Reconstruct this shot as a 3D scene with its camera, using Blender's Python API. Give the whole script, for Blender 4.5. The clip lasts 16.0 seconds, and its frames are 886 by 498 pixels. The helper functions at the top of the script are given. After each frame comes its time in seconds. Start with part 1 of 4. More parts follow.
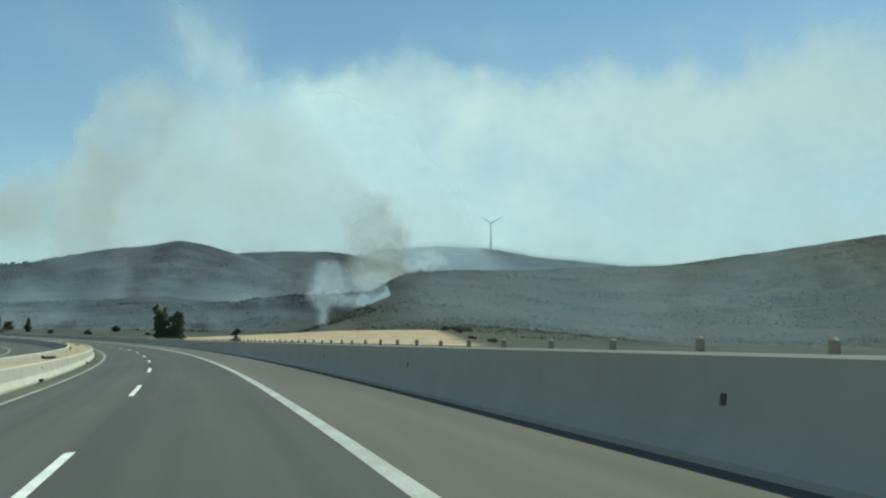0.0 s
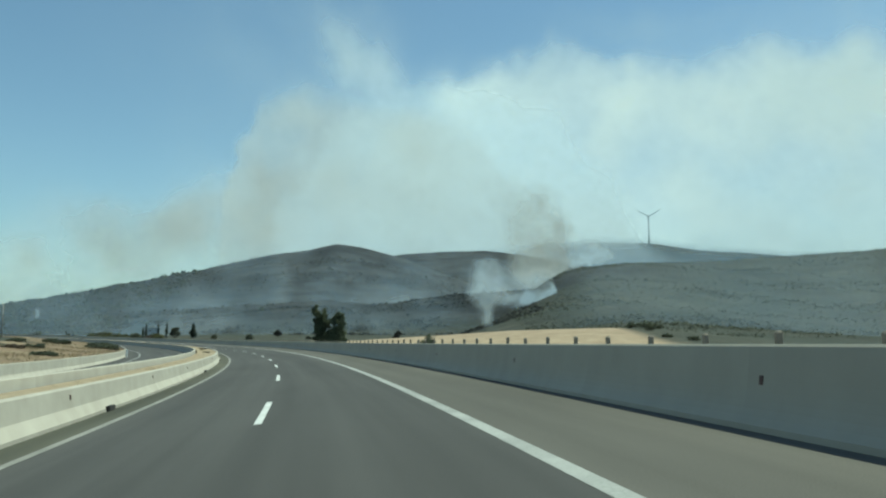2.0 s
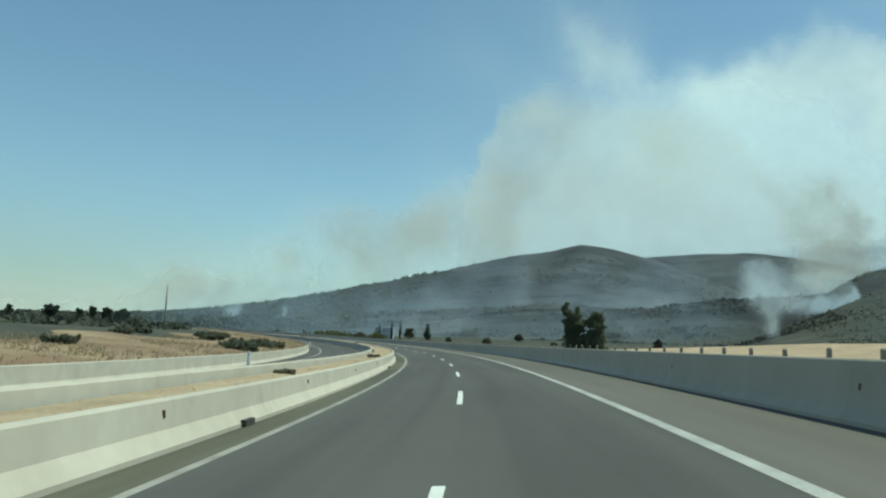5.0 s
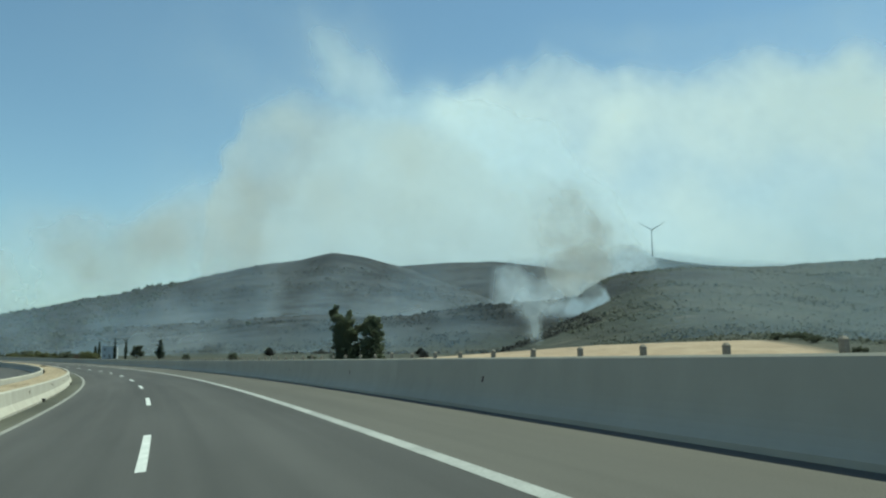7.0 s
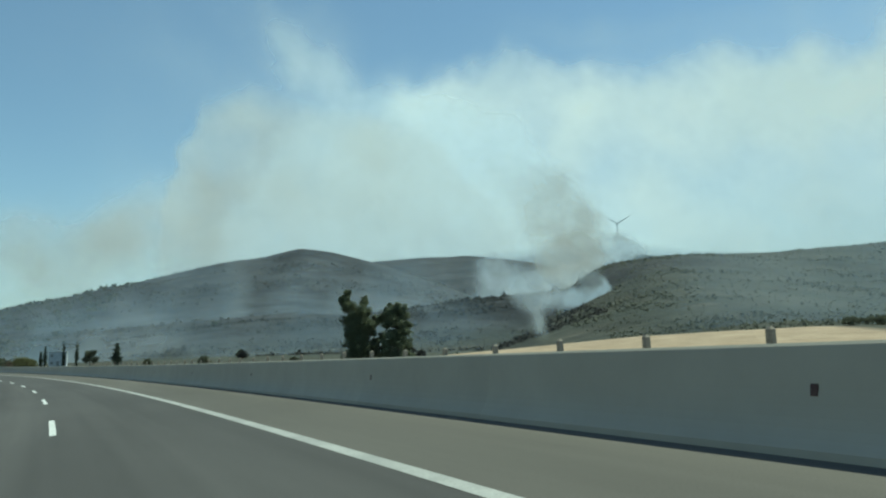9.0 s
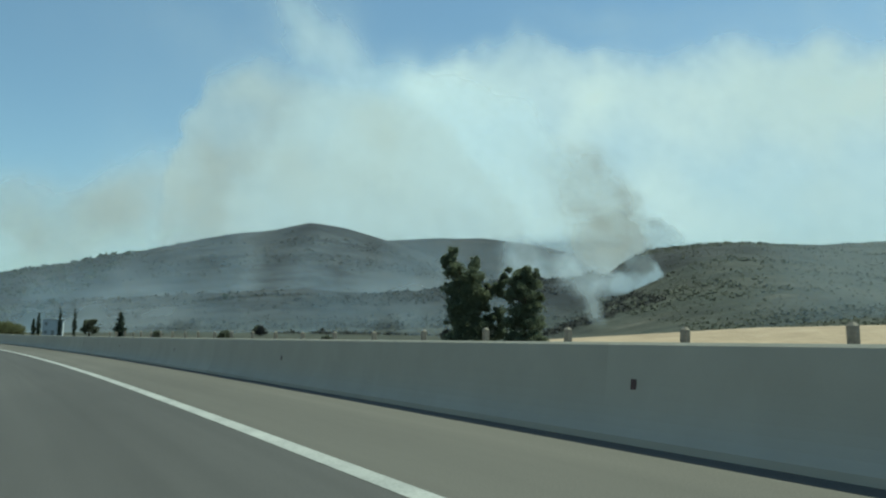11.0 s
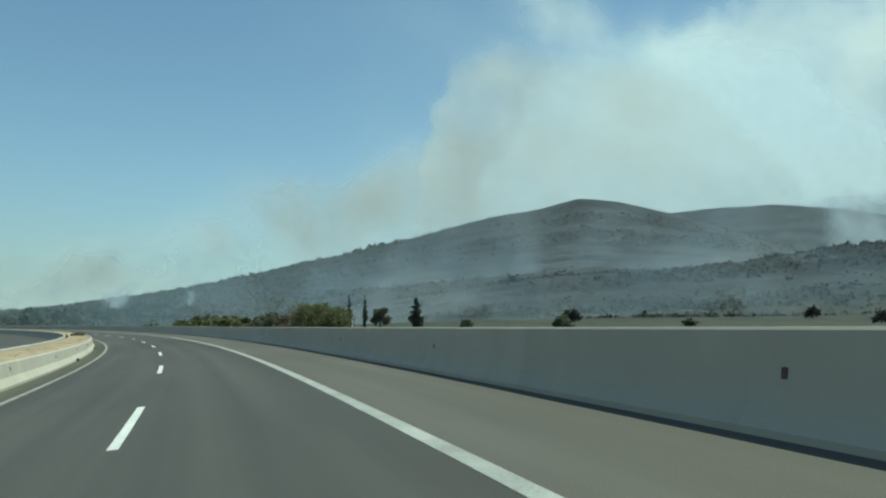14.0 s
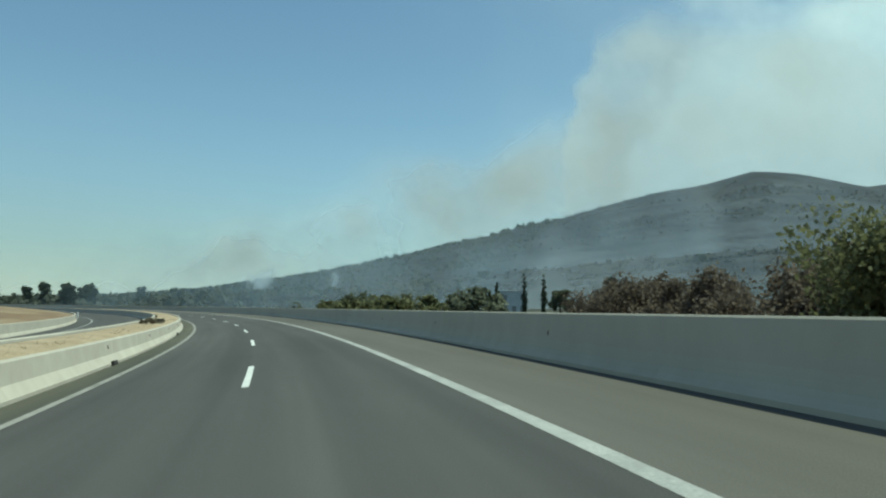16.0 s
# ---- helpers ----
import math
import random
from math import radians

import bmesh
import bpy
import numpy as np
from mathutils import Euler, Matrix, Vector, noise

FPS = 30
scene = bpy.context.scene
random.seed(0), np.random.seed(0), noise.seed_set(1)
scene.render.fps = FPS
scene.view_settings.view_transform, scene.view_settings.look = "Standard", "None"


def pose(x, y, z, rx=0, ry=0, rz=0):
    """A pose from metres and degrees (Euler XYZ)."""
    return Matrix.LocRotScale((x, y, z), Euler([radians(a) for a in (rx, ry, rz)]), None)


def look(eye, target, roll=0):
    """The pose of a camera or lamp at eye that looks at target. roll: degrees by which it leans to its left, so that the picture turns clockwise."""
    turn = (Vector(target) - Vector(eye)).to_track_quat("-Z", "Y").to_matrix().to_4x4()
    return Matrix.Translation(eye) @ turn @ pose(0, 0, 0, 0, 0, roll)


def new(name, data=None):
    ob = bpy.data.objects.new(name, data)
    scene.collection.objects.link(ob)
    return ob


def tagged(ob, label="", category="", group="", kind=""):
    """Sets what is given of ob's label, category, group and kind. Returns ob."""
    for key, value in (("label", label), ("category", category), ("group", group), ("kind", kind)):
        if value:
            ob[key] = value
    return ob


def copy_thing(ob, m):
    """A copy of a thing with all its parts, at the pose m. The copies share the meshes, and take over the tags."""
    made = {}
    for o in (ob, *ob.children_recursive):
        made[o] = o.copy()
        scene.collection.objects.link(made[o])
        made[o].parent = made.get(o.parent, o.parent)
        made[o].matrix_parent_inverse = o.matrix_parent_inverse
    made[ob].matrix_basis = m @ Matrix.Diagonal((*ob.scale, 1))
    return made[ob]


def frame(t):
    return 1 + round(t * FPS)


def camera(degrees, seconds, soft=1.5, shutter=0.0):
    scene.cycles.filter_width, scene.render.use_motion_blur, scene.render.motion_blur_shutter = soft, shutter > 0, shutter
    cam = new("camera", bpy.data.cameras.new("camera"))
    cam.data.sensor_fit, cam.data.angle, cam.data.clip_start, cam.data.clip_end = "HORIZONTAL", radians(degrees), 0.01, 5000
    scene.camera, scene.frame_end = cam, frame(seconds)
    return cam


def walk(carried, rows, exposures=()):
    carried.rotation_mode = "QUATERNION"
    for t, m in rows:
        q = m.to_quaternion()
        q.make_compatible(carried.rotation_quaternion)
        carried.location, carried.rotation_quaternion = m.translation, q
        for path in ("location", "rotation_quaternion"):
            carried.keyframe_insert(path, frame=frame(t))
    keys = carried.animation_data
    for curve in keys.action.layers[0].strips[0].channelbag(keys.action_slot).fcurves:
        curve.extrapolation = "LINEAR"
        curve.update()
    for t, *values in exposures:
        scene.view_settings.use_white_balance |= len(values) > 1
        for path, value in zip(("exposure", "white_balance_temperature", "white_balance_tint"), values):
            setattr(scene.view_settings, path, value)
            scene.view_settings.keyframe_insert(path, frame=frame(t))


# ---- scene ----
# ---------------------------------------------------------------- camera
cam = camera(57.73, 16.0, soft=2.2)
PATH = [
    (0, pose(1.695, -6.669, 1.598, 96.85, -1.083, -16.504)),
    (0.5, pose(1.537, 4.538, 1.584, 96.766, -0.902, -15.201)),
    (1, pose(1.222, 15.728, 1.573, 96.609, -0.441, -12.871)),
    (1.5, pose(0.749, 26.901, 1.565, 96.7, -0.395, -9.752)),
    (2, pose(0.118, 38.059, 1.561, 96.792, -0.239, -5.709)),
    (2.5, pose(-0.649, 49.203, 1.571, 96.877, -0.75, -1.314)),
    (3, pose(-1.576, 60.335, 1.584, 97.095, -1.38, 2.828)),
    (3.5, pose(-2.666, 71.453, 1.602, 97.161, -1.876, 6.624)),
    (4, pose(-3.921, 82.56, 1.624, 97.083, -2.21, 9.649)),
    (4.5, pose(-5.188, 93.674, 1.641, 96.973, -2.362, 11.352)),
    (5, pose(-6.624, 104.783, 1.662, 96.946, -2.311, 11.185)),
    (5.5, pose(-8.229, 115.885, 1.687, 97.117, -2.035, 8.601)),
    (6, pose(-10.005, 126.983, 1.716, 97.527, -1.499, 3.533)),
    (6.5, pose(-12.011, 138.065, 1.756, 97.951, -0.699, -2.188)),
    (7, pose(-14.19, 149.141, 1.799, 98.213, 0.145, -6.623)),
    (7.5, pose(-16.547, 160.211, 1.845, 98.35, 0.968, -9.082)),
    (8, pose(-19.082, 171.275, 1.894, 98.43, 1.106, -9.893)),
    (8.5, pose(-21.788, 182.336, 1.956, 98.29, 1.361, -9.736)),
    (9, pose(-24.677, 193.391, 2.022, 98.11, 1.523, -9.361)),
    (9.5, pose(-27.747, 204.441, 2.091, 97.917, 1.169, -9.502)),
    (10, pose(-31, 215.487, 2.164, 97.69, 0.465, -9.938)),
    (10.5, pose(-34.163, 226.614, 2.24, 97.414, -0.274, -10.195)),
    (11, pose(-37.512, 237.747, 2.321, 97.074, -0.733, -9.801)),
    (11.5, pose(-41.046, 248.884, 2.408, 96.654, -0.599, -8.28)),
    (12, pose(-44.766, 260.028, 2.503, 96.257, 0.154, -5.473)),
    (12.5, pose(-48.875, 271.1, 2.616, 96.254, 0.686, -2.199)),
    (13, pose(-53.17, 282.172, 2.738, 96.36, 0.917, 1.296)),
    (13.5, pose(-57.657, 293.244, 2.868, 96.326, 0.78, 4.497)),
    (14, pose(-62.347, 304.312, 3.007, 96.053, 0.603, 7.646)),
    (14.5, pose(-67.36, 315.321, 3.14, 95.679, 0.461, 10.557)),
    (15, pose(-72.594, 326.314, 3.281, 95.304, 0.08, 13.274)),
    (15.5, pose(-78.059, 337.284, 3.429, 94.952, -0.073, 15.767)),
    (16, pose(-83.766, 348.226, 3.586, 95.046, -0.197, 17.267)),
]
walk(cam, PATH, exposures=[(0, 0.7, 6290, -19), (16, 0.7, 6290, -19)])

# ---------------------------------------------------------------- light
SUN_AZ, SUN_EL = radians(76), radians(64.5)      # azimuth from +y towards +x
world = bpy.data.worlds.new("world")
scene.world = world
world.use_nodes = True
wn = world.node_tree.nodes
sky = wn.new("ShaderNodeTexSky")
sky.sky_type = "NISHITA"
sky.sun_disc = False
sky.sun_elevation = SUN_EL
sky.sun_rotation = SUN_AZ
sky.air_density, sky.dust_density, sky.ozone_density = 1.0, 0.4, 1.2
wn["Background"].inputs["Strength"].default_value = 0.077
world.node_tree.links.new(sky.outputs[0], wn["Background"].inputs["Color"])
sun = new("sun", bpy.data.lights.new("sun", "SUN"))
sun.data.energy, sun.data.angle, sun.data.color = 3.3, radians(0.5), (1.0, 0.95, 0.86)
sun.matrix_world = look((0, 0, 0), (-math.sin(SUN_AZ) * math.cos(SUN_EL), -math.cos(SUN_AZ) * math.cos(SUN_EL), -math.sin(SUN_EL)))

# ---------------------------------------------------------------- noise in numpy
def value_noise(x, y, seed):
    r = np.random.RandomState(seed).rand(64, 64)
    xi, yi = np.floor(x).astype(int), np.floor(y).astype(int)
    fx, fy = x - xi, y - yi
    fx, fy = fx * fx * (3 - 2 * fx), fy * fy * (3 - 2 * fy)
    a, b = r[xi % 64, yi % 64], r[(xi + 1) % 64, yi % 64]
    c, d = r[xi % 64, (yi + 1) % 64], r[(xi + 1) % 64, (yi + 1) % 64]
    return (a * (1 - fx) + b * fx) * (1 - fy) + (c * (1 - fx) + d * fx) * fy


def fbm(x, y, seed, octaves=4):
    total, amp, norm = 0.0, 1.0, 0.0
    for k in range(octaves):
        total = total + amp * value_noise(x * 2 ** k, y * 2 ** k, seed + k)
        norm, amp = norm + amp, amp * 0.5
    return total / norm


def smooth(a, b, x):
    t = np.clip((x - a) / (b - a), 0, 1)
    return t * t * (3 - 2 * t)


# ---------------------------------------------------------------- road alignment
S_KNOT = [-20, 80, 180, 280, 380, 480, 620]
BEND = [0.00123, 0.001329, 0.001376, 0.001226, 0.001647, 0.001576, 0.001576]
SAG = [1.43e-5, 3.56e-5, 2.02e-5, 6.02e-5, 3.49e-5, 1.8e-6, 0.0]
BANK = [0.08802, 0.08062, 0.08555, 0.08247, 0.07521, 0.07671, 0.07927]
SS = np.arange(-160, 902, 2.0)


def integrate(rate):
    total = np.concatenate([[0], np.cumsum(rate[1:] + rate[:-1])])
    return total - np.interp(0, SS, total)


TH = integrate(np.interp(SS, S_KNOT, BEND))
RX, RY = integrate(-np.sin(TH)), integrate(np.cos(TH))
RZ = integrate(integrate(np.where(SS < -20, 0, np.interp(SS, S_KNOT, SAG))))
RE = np.interp(SS, S_KNOT, BANK)


def road_at(s, u, h=0.0):
    """A point of the road: s metres along, u to the right of the lane line, h above the banked plane."""
    th = np.interp(s, SS, TH)
    return Vector((np.interp(s, SS, RX) + math.cos(th) * u, np.interp(s, SS, RY) + math.sin(th) * u,
                   np.interp(s, SS, RZ) + np.interp(s, SS, RE) * u + h))


def opposite(u):
    """Rise of the opposite carriageway over the banked plane."""
    return 0.034 * max(0.0, -7.6 - u)


def nearest_road(x, y):
    x, y = np.atleast_1d(x).astype(float), np.atleast_1d(y).astype(float)
    s, u, z, e = (np.empty(len(x)) for _ in range(4))
    for k in range(0, len(x), 20000):
        xs, ys = x[k:k + 20000], y[k:k + 20000]
        i = np.argmin((xs[:, None] - RX) ** 2 + (ys[:, None] - RY) ** 2, axis=1)
        s[k:k + 20000] = SS[i]
        u[k:k + 20000] = np.cos(TH[i]) * (xs - RX[i]) + np.sin(TH[i]) * (ys - RY[i])
        z[k:k + 20000], e[k:k + 20000] = RZ[i], RE[i]
    far = np.hypot(x, y - 300) > 700
    u = np.where(far & (np.abs(u) < 300), 300, u)
    return s, u, z, e


# ---------------------------------------------------------------- terrain
def ridge(x, y, xs, zs, ys, front, back, power=2.0):
    """A range of hills: crest heights zs and crest lines ys over xs, with its front and back slopes."""
    d = y - np.interp(x, xs, ys)
    return np.interp(x, xs, zs) * np.exp(-np.abs(d / np.where(d < 0, front, back)) ** power)


def terrain(x, y):
    x, y = np.atleast_1d(x).astype(float), np.atleast_1d(y).astype(float)
    plain = np.where(y < 0, 0, np.where(y < 700, 1.7e-5 * y * y, 8.33 + 0.006 * (y - 700)))
    left_rise = 2.0 * smooth(40, 200, -x - 0.5 * np.clip(y, 0, 500))
    base = plain + left_rise
    s, u, z, e = nearest_road(x, y)
    bank = np.where(u < -28, -0.15 + 2.3 * smooth(19, 46, -u) - 0.3, np.where(u < 9, e * u - 1.1, np.where(u < 40, 0.35 * smooth(40, 12, u) - 0.3, -0.1)))
    near = smooth(110, 45, np.abs(u))
    base = base * (1 - near) + (z + bank) * near
    big = (fbm(x / 160, y / 160, 11) - 0.5)
    small = (fbm(x / 37, y / 37, 23) - 0.5)
    h1 = ridge(x, y, [-2600, -1400, -800, -620, -490, -400, -237, -176, -112, -70, -34, 0, 24, 55, 110, 220],
               [24, 26, 27, 29, 37, 51, 84, 99, 113.5, 120.5, 129, 123.5, 118, 110, 90, 40], [1064] * 16, 250, 330, 1.6)
    h2 = ridge(x, y, [-500, -200, -60, 60, 178, 237, 300, 420, 600], [0, 60, 110, 134, 142, 136, 126, 105, 60], [1240] * 9, 210, 400)
    h3 = ridge(x, y, [-1500, -300, 300, 700, 876, 1060, 1204, 1375, 2200, 4500], [20, 70, 270, 312, 314, 292, 288, 279, 300, 380], [2430] * 10, 500, 900)
    mid = ridge(x, y, [-330, -210, -150, -111, -90, -54, 0, 64, 140, 210], [6, 12, 19, 23, 27, 31, 33, 40, 46, 30], [700] * 10, 78, 75)
    right = ridge(x, y, [60, 85, 112, 140, 165, 188, 330, 520, 720, 950, 1600, 4000], [6, 16, 28, 44, 60, 67, 84, 99, 134, 168, 190, 160],
                  [640, 655, 675, 690, 710, 723, 790, 800, 780, 700, 500, 100], 190, 380)
    field = ridge(x, y, [-30, -8, 40, 70, 125, 150, 185, 260], [0, 2.9, 6.2, 8.4, 9.9, 7.5, 3, 0], [438, 433, 424, 416, 402, 396, 388, 370], 62, 120)
    hills = np.maximum.reduce([h1, h2, h3, mid, right])
    rough = smooth(8, 40, hills)
    hills = hills + rough * (big * np.clip(hills, 0, 60) * 0.13 + small * 2.6)
    out = np.maximum(base, np.maximum(field + 0.35 * small, hills))
    return np.where(near > 0.6, base, out), field, hills, base


def ground_z(x, y):
    return float(terrain(x, y)[0][0])


def axis(fine0, fine1, step, lo, hi):
    a = list(np.arange(fine0, fine1 + 0.1, step))
    d, p = step, fine1
    while p < hi:
        d *= 1.22
        p += d
        a.append(p)
    d, p = step, fine0
    while p > lo:
        d *= 1.22
        p -= d
        a.insert(0, p)
    return np.array(a)


# ---------------------------------------------------------------- materials
def material(name, rough=0.85):
    m = bpy.data.materials.new(name)
    m.use_nodes = True
    nodes, links = m.node_tree.nodes, m.node_tree.links
    shader = nodes["Principled BSDF"]
    shader.inputs["Roughness"].default_value = rough
    shader.inputs["Specular IOR Level"].default_value = 0.25
    return m, nodes, links, shader


def coords(nodes, links, scale, kind="Object", uv=False):
    c = nodes.new("ShaderNodeTexCoord")
    mp = nodes.new("ShaderNodeMapping")
    mp.inputs["Scale"].default_value = scale
    links.new(c.outputs["UV" if uv else kind], mp.inputs["Vector"])
    return mp.outputs[0]


def noise_node(nodes, links, vec, scale, detail=4, rough=0.6):
    n = nodes.new("ShaderNodeTexNoise")
    n.inputs["Scale"].default_value, n.inputs["Detail"].default_value, n.inputs["Roughness"].default_value = scale, detail, rough
    links.new(vec, n.inputs["Vector"])
    return n.outputs["Fac"]


def ramp(nodes, links, fac, stops):
    r = nodes.new("ShaderNodeValToRGB")
    while len(r.color_ramp.elements) < len(stops):
        r.color_ramp.elements.new(0.5)
    for e, (p, c) in zip(r.color_ramp.elements, stops):
        e.position, e.color = p, (*c, 1)
    links.new(fac, r.inputs[0])
    return r.outputs[0]


def blend(nodes, links, fac, a, b, mode="MIX"):
    m = nodes.new("ShaderNodeMix")
    m.data_type, m.blend_type = "RGBA", mode
    for v, sock in ((fac, m.inputs[0]), (a, m.inputs[6]), (b, m.inputs[7])):
        if isinstance(v, (int, float)):
            sock.default_value = v
        elif isinstance(v, tuple):
            sock.default_value = (*v, 1)
        else:
            links.new(v, sock)
    return m.outputs[2]


def bump(nodes, links, shader, height, strength, distance):
    b = nodes.new("ShaderNodeBump")
    b.inputs["Strength"].default_value, b.inputs["Distance"].default_value = strength, distance
    links.new(height, b.inputs["Height"])
    links.new(b.outputs[0], shader.inputs["Normal"])


def speckled(name, lo, hi, scale, rough=0.85, fine=None, bump_mm=0.0, uv=False, squeeze=(1, 1, 1)):
    """A matt surface with patches at one scale and grain at a finer one."""
    m, n, l, sh = material(name, rough)
    v = coords(n, l, squeeze, uv=uv)
    patches = ramp(n, l, noise_node(n, l, v, scale, 5), [(0.32, lo), (0.68, hi)])
    grain = noise_node(n, l, v, fine or scale * 14, 3)
    dark = ramp(n, l, grain, [(0.3, (0.78, 0.78, 0.78)), (0.7, (1.12, 1.12, 1.12))])
    l.new(blend(n, l, 1.0, patches, dark, "MULTIPLY"), sh.inputs["Base Color"])
    if bump_mm:
        bump(n, l, sh, grain, 0.6, bump_mm / 1000)
    return m


def road_material(name, lo, hi, track):
    m, n, l, sh = material(name, 0.9)
    v = coords(n, l, (0.012, 0.75, 1), uv=True)
    lanes = ramp(n, l, noise_node(n, l, v, 1.0, 3), [(0.35, lo), (0.65, hi)])
    patch = ramp(n, l, noise_node(n, l, coords(n, l, (0.05, 0.25, 1), uv=True), 1.0, 4), [(0.35, (1 - track,) * 3), (0.7, (1 + track,) * 3)])
    grain = noise_node(n, l, coords(n, l, (1, 1, 1), uv=True), 55, 2)
    col = blend(n, l, 1.0, lanes, patch, "MULTIPLY")
    col = blend(n, l, 1.0, col, ramp(n, l, grain, [(0.3, (0.8,) * 3), (0.7, (1.2,) * 3)]), "MULTIPLY")
    l.new(col, sh.inputs["Base Color"])
    bump(n, l, sh, grain, 0.5, 0.004)
    return m


M_ASPHALT = road_material("asphalt", (0.052, 0.05, 0.048), (0.073, 0.07, 0.067), 0.12)
M_SHOULDER = road_material("shoulder_asphalt", (0.083, 0.077, 0.067), (0.106, 0.098, 0.086), 0.12)
M_GUTTER = road_material("gutter", (0.055, 0.055, 0.042), (0.095, 0.09, 0.068), 0.25)
M_PAINT = speckled("road_paint", (0.46, 0.47, 0.45), (0.62, 0.62, 0.6), 1.4, 0.7, 30)
M_DUSTY_PAINT = speckled("dusty_road_paint", (0.19, 0.185, 0.165), (0.29, 0.28, 0.255), 0.9, 0.8, 25)
M_WORN_PAINT = speckled("worn_road_paint", (0.25, 0.253, 0.24), (0.37, 0.37, 0.35), 0.9, 0.75, 25)


def concrete_material(name, lo, hi, stain):
    m, n, l, sh = material(name, 0.88)
    o = coords(n, l, (1, 1, 1))
    info = n.new("ShaderNodeObjectInfo")
    scale = n.new("ShaderNodeVectorMath")
    scale.operation = "MULTIPLY_ADD"
    l.new(info.outputs["Random"], scale.inputs[0])
    scale.inputs[1].default_value = (37, 11, 5)
    l.new(o, scale.inputs[2])
    base = ramp(n, l, noise_node(n, l, scale.outputs[0], 0.9, 5), [(0.3, lo), (0.7, hi)])
    mp = n.new("ShaderNodeMapping")
    mp.inputs["Scale"].default_value = (1.6, 1.6, 0.7)
    l.new(scale.outputs[0], mp.inputs["Vector"])
    streak = ramp(n, l, noise_node(n, l, mp.outputs[0], 1.0, 4), [(0.36, (stain,) * 3), (0.6, (1.0,) * 3)])
    col = blend(n, l, 1.0, base, streak, "MULTIPLY")
    tone = n.new("ShaderNodeMapRange")
    tone.inputs["To Min"].default_value, tone.inputs["To Max"].default_value = 0.95, 1.04
    l.new(info.outputs["Random"], tone.inputs[0])
    l.new(blend(n, l, 1.0, col, tone.outputs[0], "MULTIPLY"), sh.inputs["Base Color"])
    bump(n, l, sh, noise_node(n, l, o, 40, 3), 0.4, 0.004)
    return m


M_CONCRETE = concrete_material("barrier_concrete", (0.34, 0.312, 0.265), (0.41, 0.38, 0.328), 0.98)
M_CONCRETE_GREY = concrete_material("barrier_concrete_grey", (0.36, 0.328, 0.27), (0.4, 0.366, 0.305), 0.98)
M_SOIL = speckled("median_soil", (0.25, 0.19, 0.122), (0.35, 0.28, 0.19), 0.5, 0.95, 9, 30)
M_VERGE = speckled("dry_verge_grass", (0.135, 0.08, 0.05), (0.25, 0.195, 0.125), 0.09, 0.95, 2.2, 40)
M_DULL_VERGE = speckled("dull_verge_grass", (0.085, 0.068, 0.048), (0.15, 0.127, 0.09), 0.09, 0.95, 2.2, 40)
M_BARK = speckled("bark", (0.07, 0.05, 0.035), (0.14, 0.1, 0.075), 3, 0.95, 30, 12)
M_WHITEWALL = speckled("white_plaster", (0.44, 0.47, 0.5), (0.55, 0.57, 0.59), 0.6, 0.8, 12)
M_STEEL = speckled("painted_steel", (0.74, 0.76, 0.77), (0.82, 0.83, 0.84), 0.3, 0.45)
M_POLE = speckled("weathered_pole", (0.19, 0.18, 0.165), (0.28, 0.265, 0.245), 4, 0.9, 40, 4, squeeze=(1, 1, 0.1))
M_GALV = speckled("galvanised_steel", (0.2, 0.2, 0.2), (0.3, 0.3, 0.29), 2, 0.55)
M_REFLECTOR = speckled("reflector_plastic", (0.055, 0.026, 0.024), (0.085, 0.04, 0.036), 8, 0.4)
M_DRAIN = speckled("drain_iron", (0.03, 0.03, 0.03), (0.06, 0.055, 0.05), 4, 0.7)


def leaf_material(name, dark, light):
    m, n, l, sh = material(name, 0.75)
    g = n.new("ShaderNodeNewGeometry")
    v = coords(n, l, (1, 1, 1))
    mixf = n.new("ShaderNodeMath")
    mixf.operation = "MULTIPLY_ADD"
    l.new(g.outputs["Random Per Island"], mixf.inputs[0])
    mixf.inputs[1].default_value = 0.55
    half = n.new("ShaderNodeMath")
    half.operation = "MULTIPLY"
    half.inputs[1].default_value = 0.5
    l.new(noise_node(n, l, v, 0.35, 3), half.inputs[0])
    l.new(half.outputs[0], mixf.inputs[2])
    l.new(ramp(n, l, mixf.outputs[0], [(0.15, dark), (0.8, light)]), sh.inputs["Base Color"])
    thin, both = n.new("ShaderNodeBsdfTranslucent"), n.new("ShaderNodeMixShader")
    l.new(sh.inputs["Base Color"].links[0].from_socket, thin.inputs[0])
    both.inputs[0].default_value = 0.45
    l.new(sh.outputs[0], both.inputs[1])
    l.new(thin.outputs[0], both.inputs[2])
    l.new(both.outputs[0], n["Material Output"].inputs["Surface"])
    return m


M_PINE = leaf_material("pine_needles", (0.105, 0.125, 0.085), (0.185, 0.205, 0.125))
M_CYPRESS = leaf_material("cypress_leaf", (0.035, 0.05, 0.038), (0.075, 0.095, 0.065))
M_BROAD = leaf_material("broad_leaf", (0.085, 0.092, 0.045), (0.17, 0.17, 0.085))
M_OLIVE = leaf_material("olive_leaf", (0.075, 0.085, 0.06), (0.15, 0.16, 0.11))
M_BROWN = leaf_material("dry_leaf", (0.085, 0.068, 0.052), (0.15, 0.12, 0.092))
M_MAQUIS = leaf_material("maquis_leaf", (0.06, 0.067, 0.05), (0.096, 0.102, 0.077))
M_THICKET = leaf_material("thicket_leaf", (0.06, 0.068, 0.052), (0.09, 0.097, 0.074))
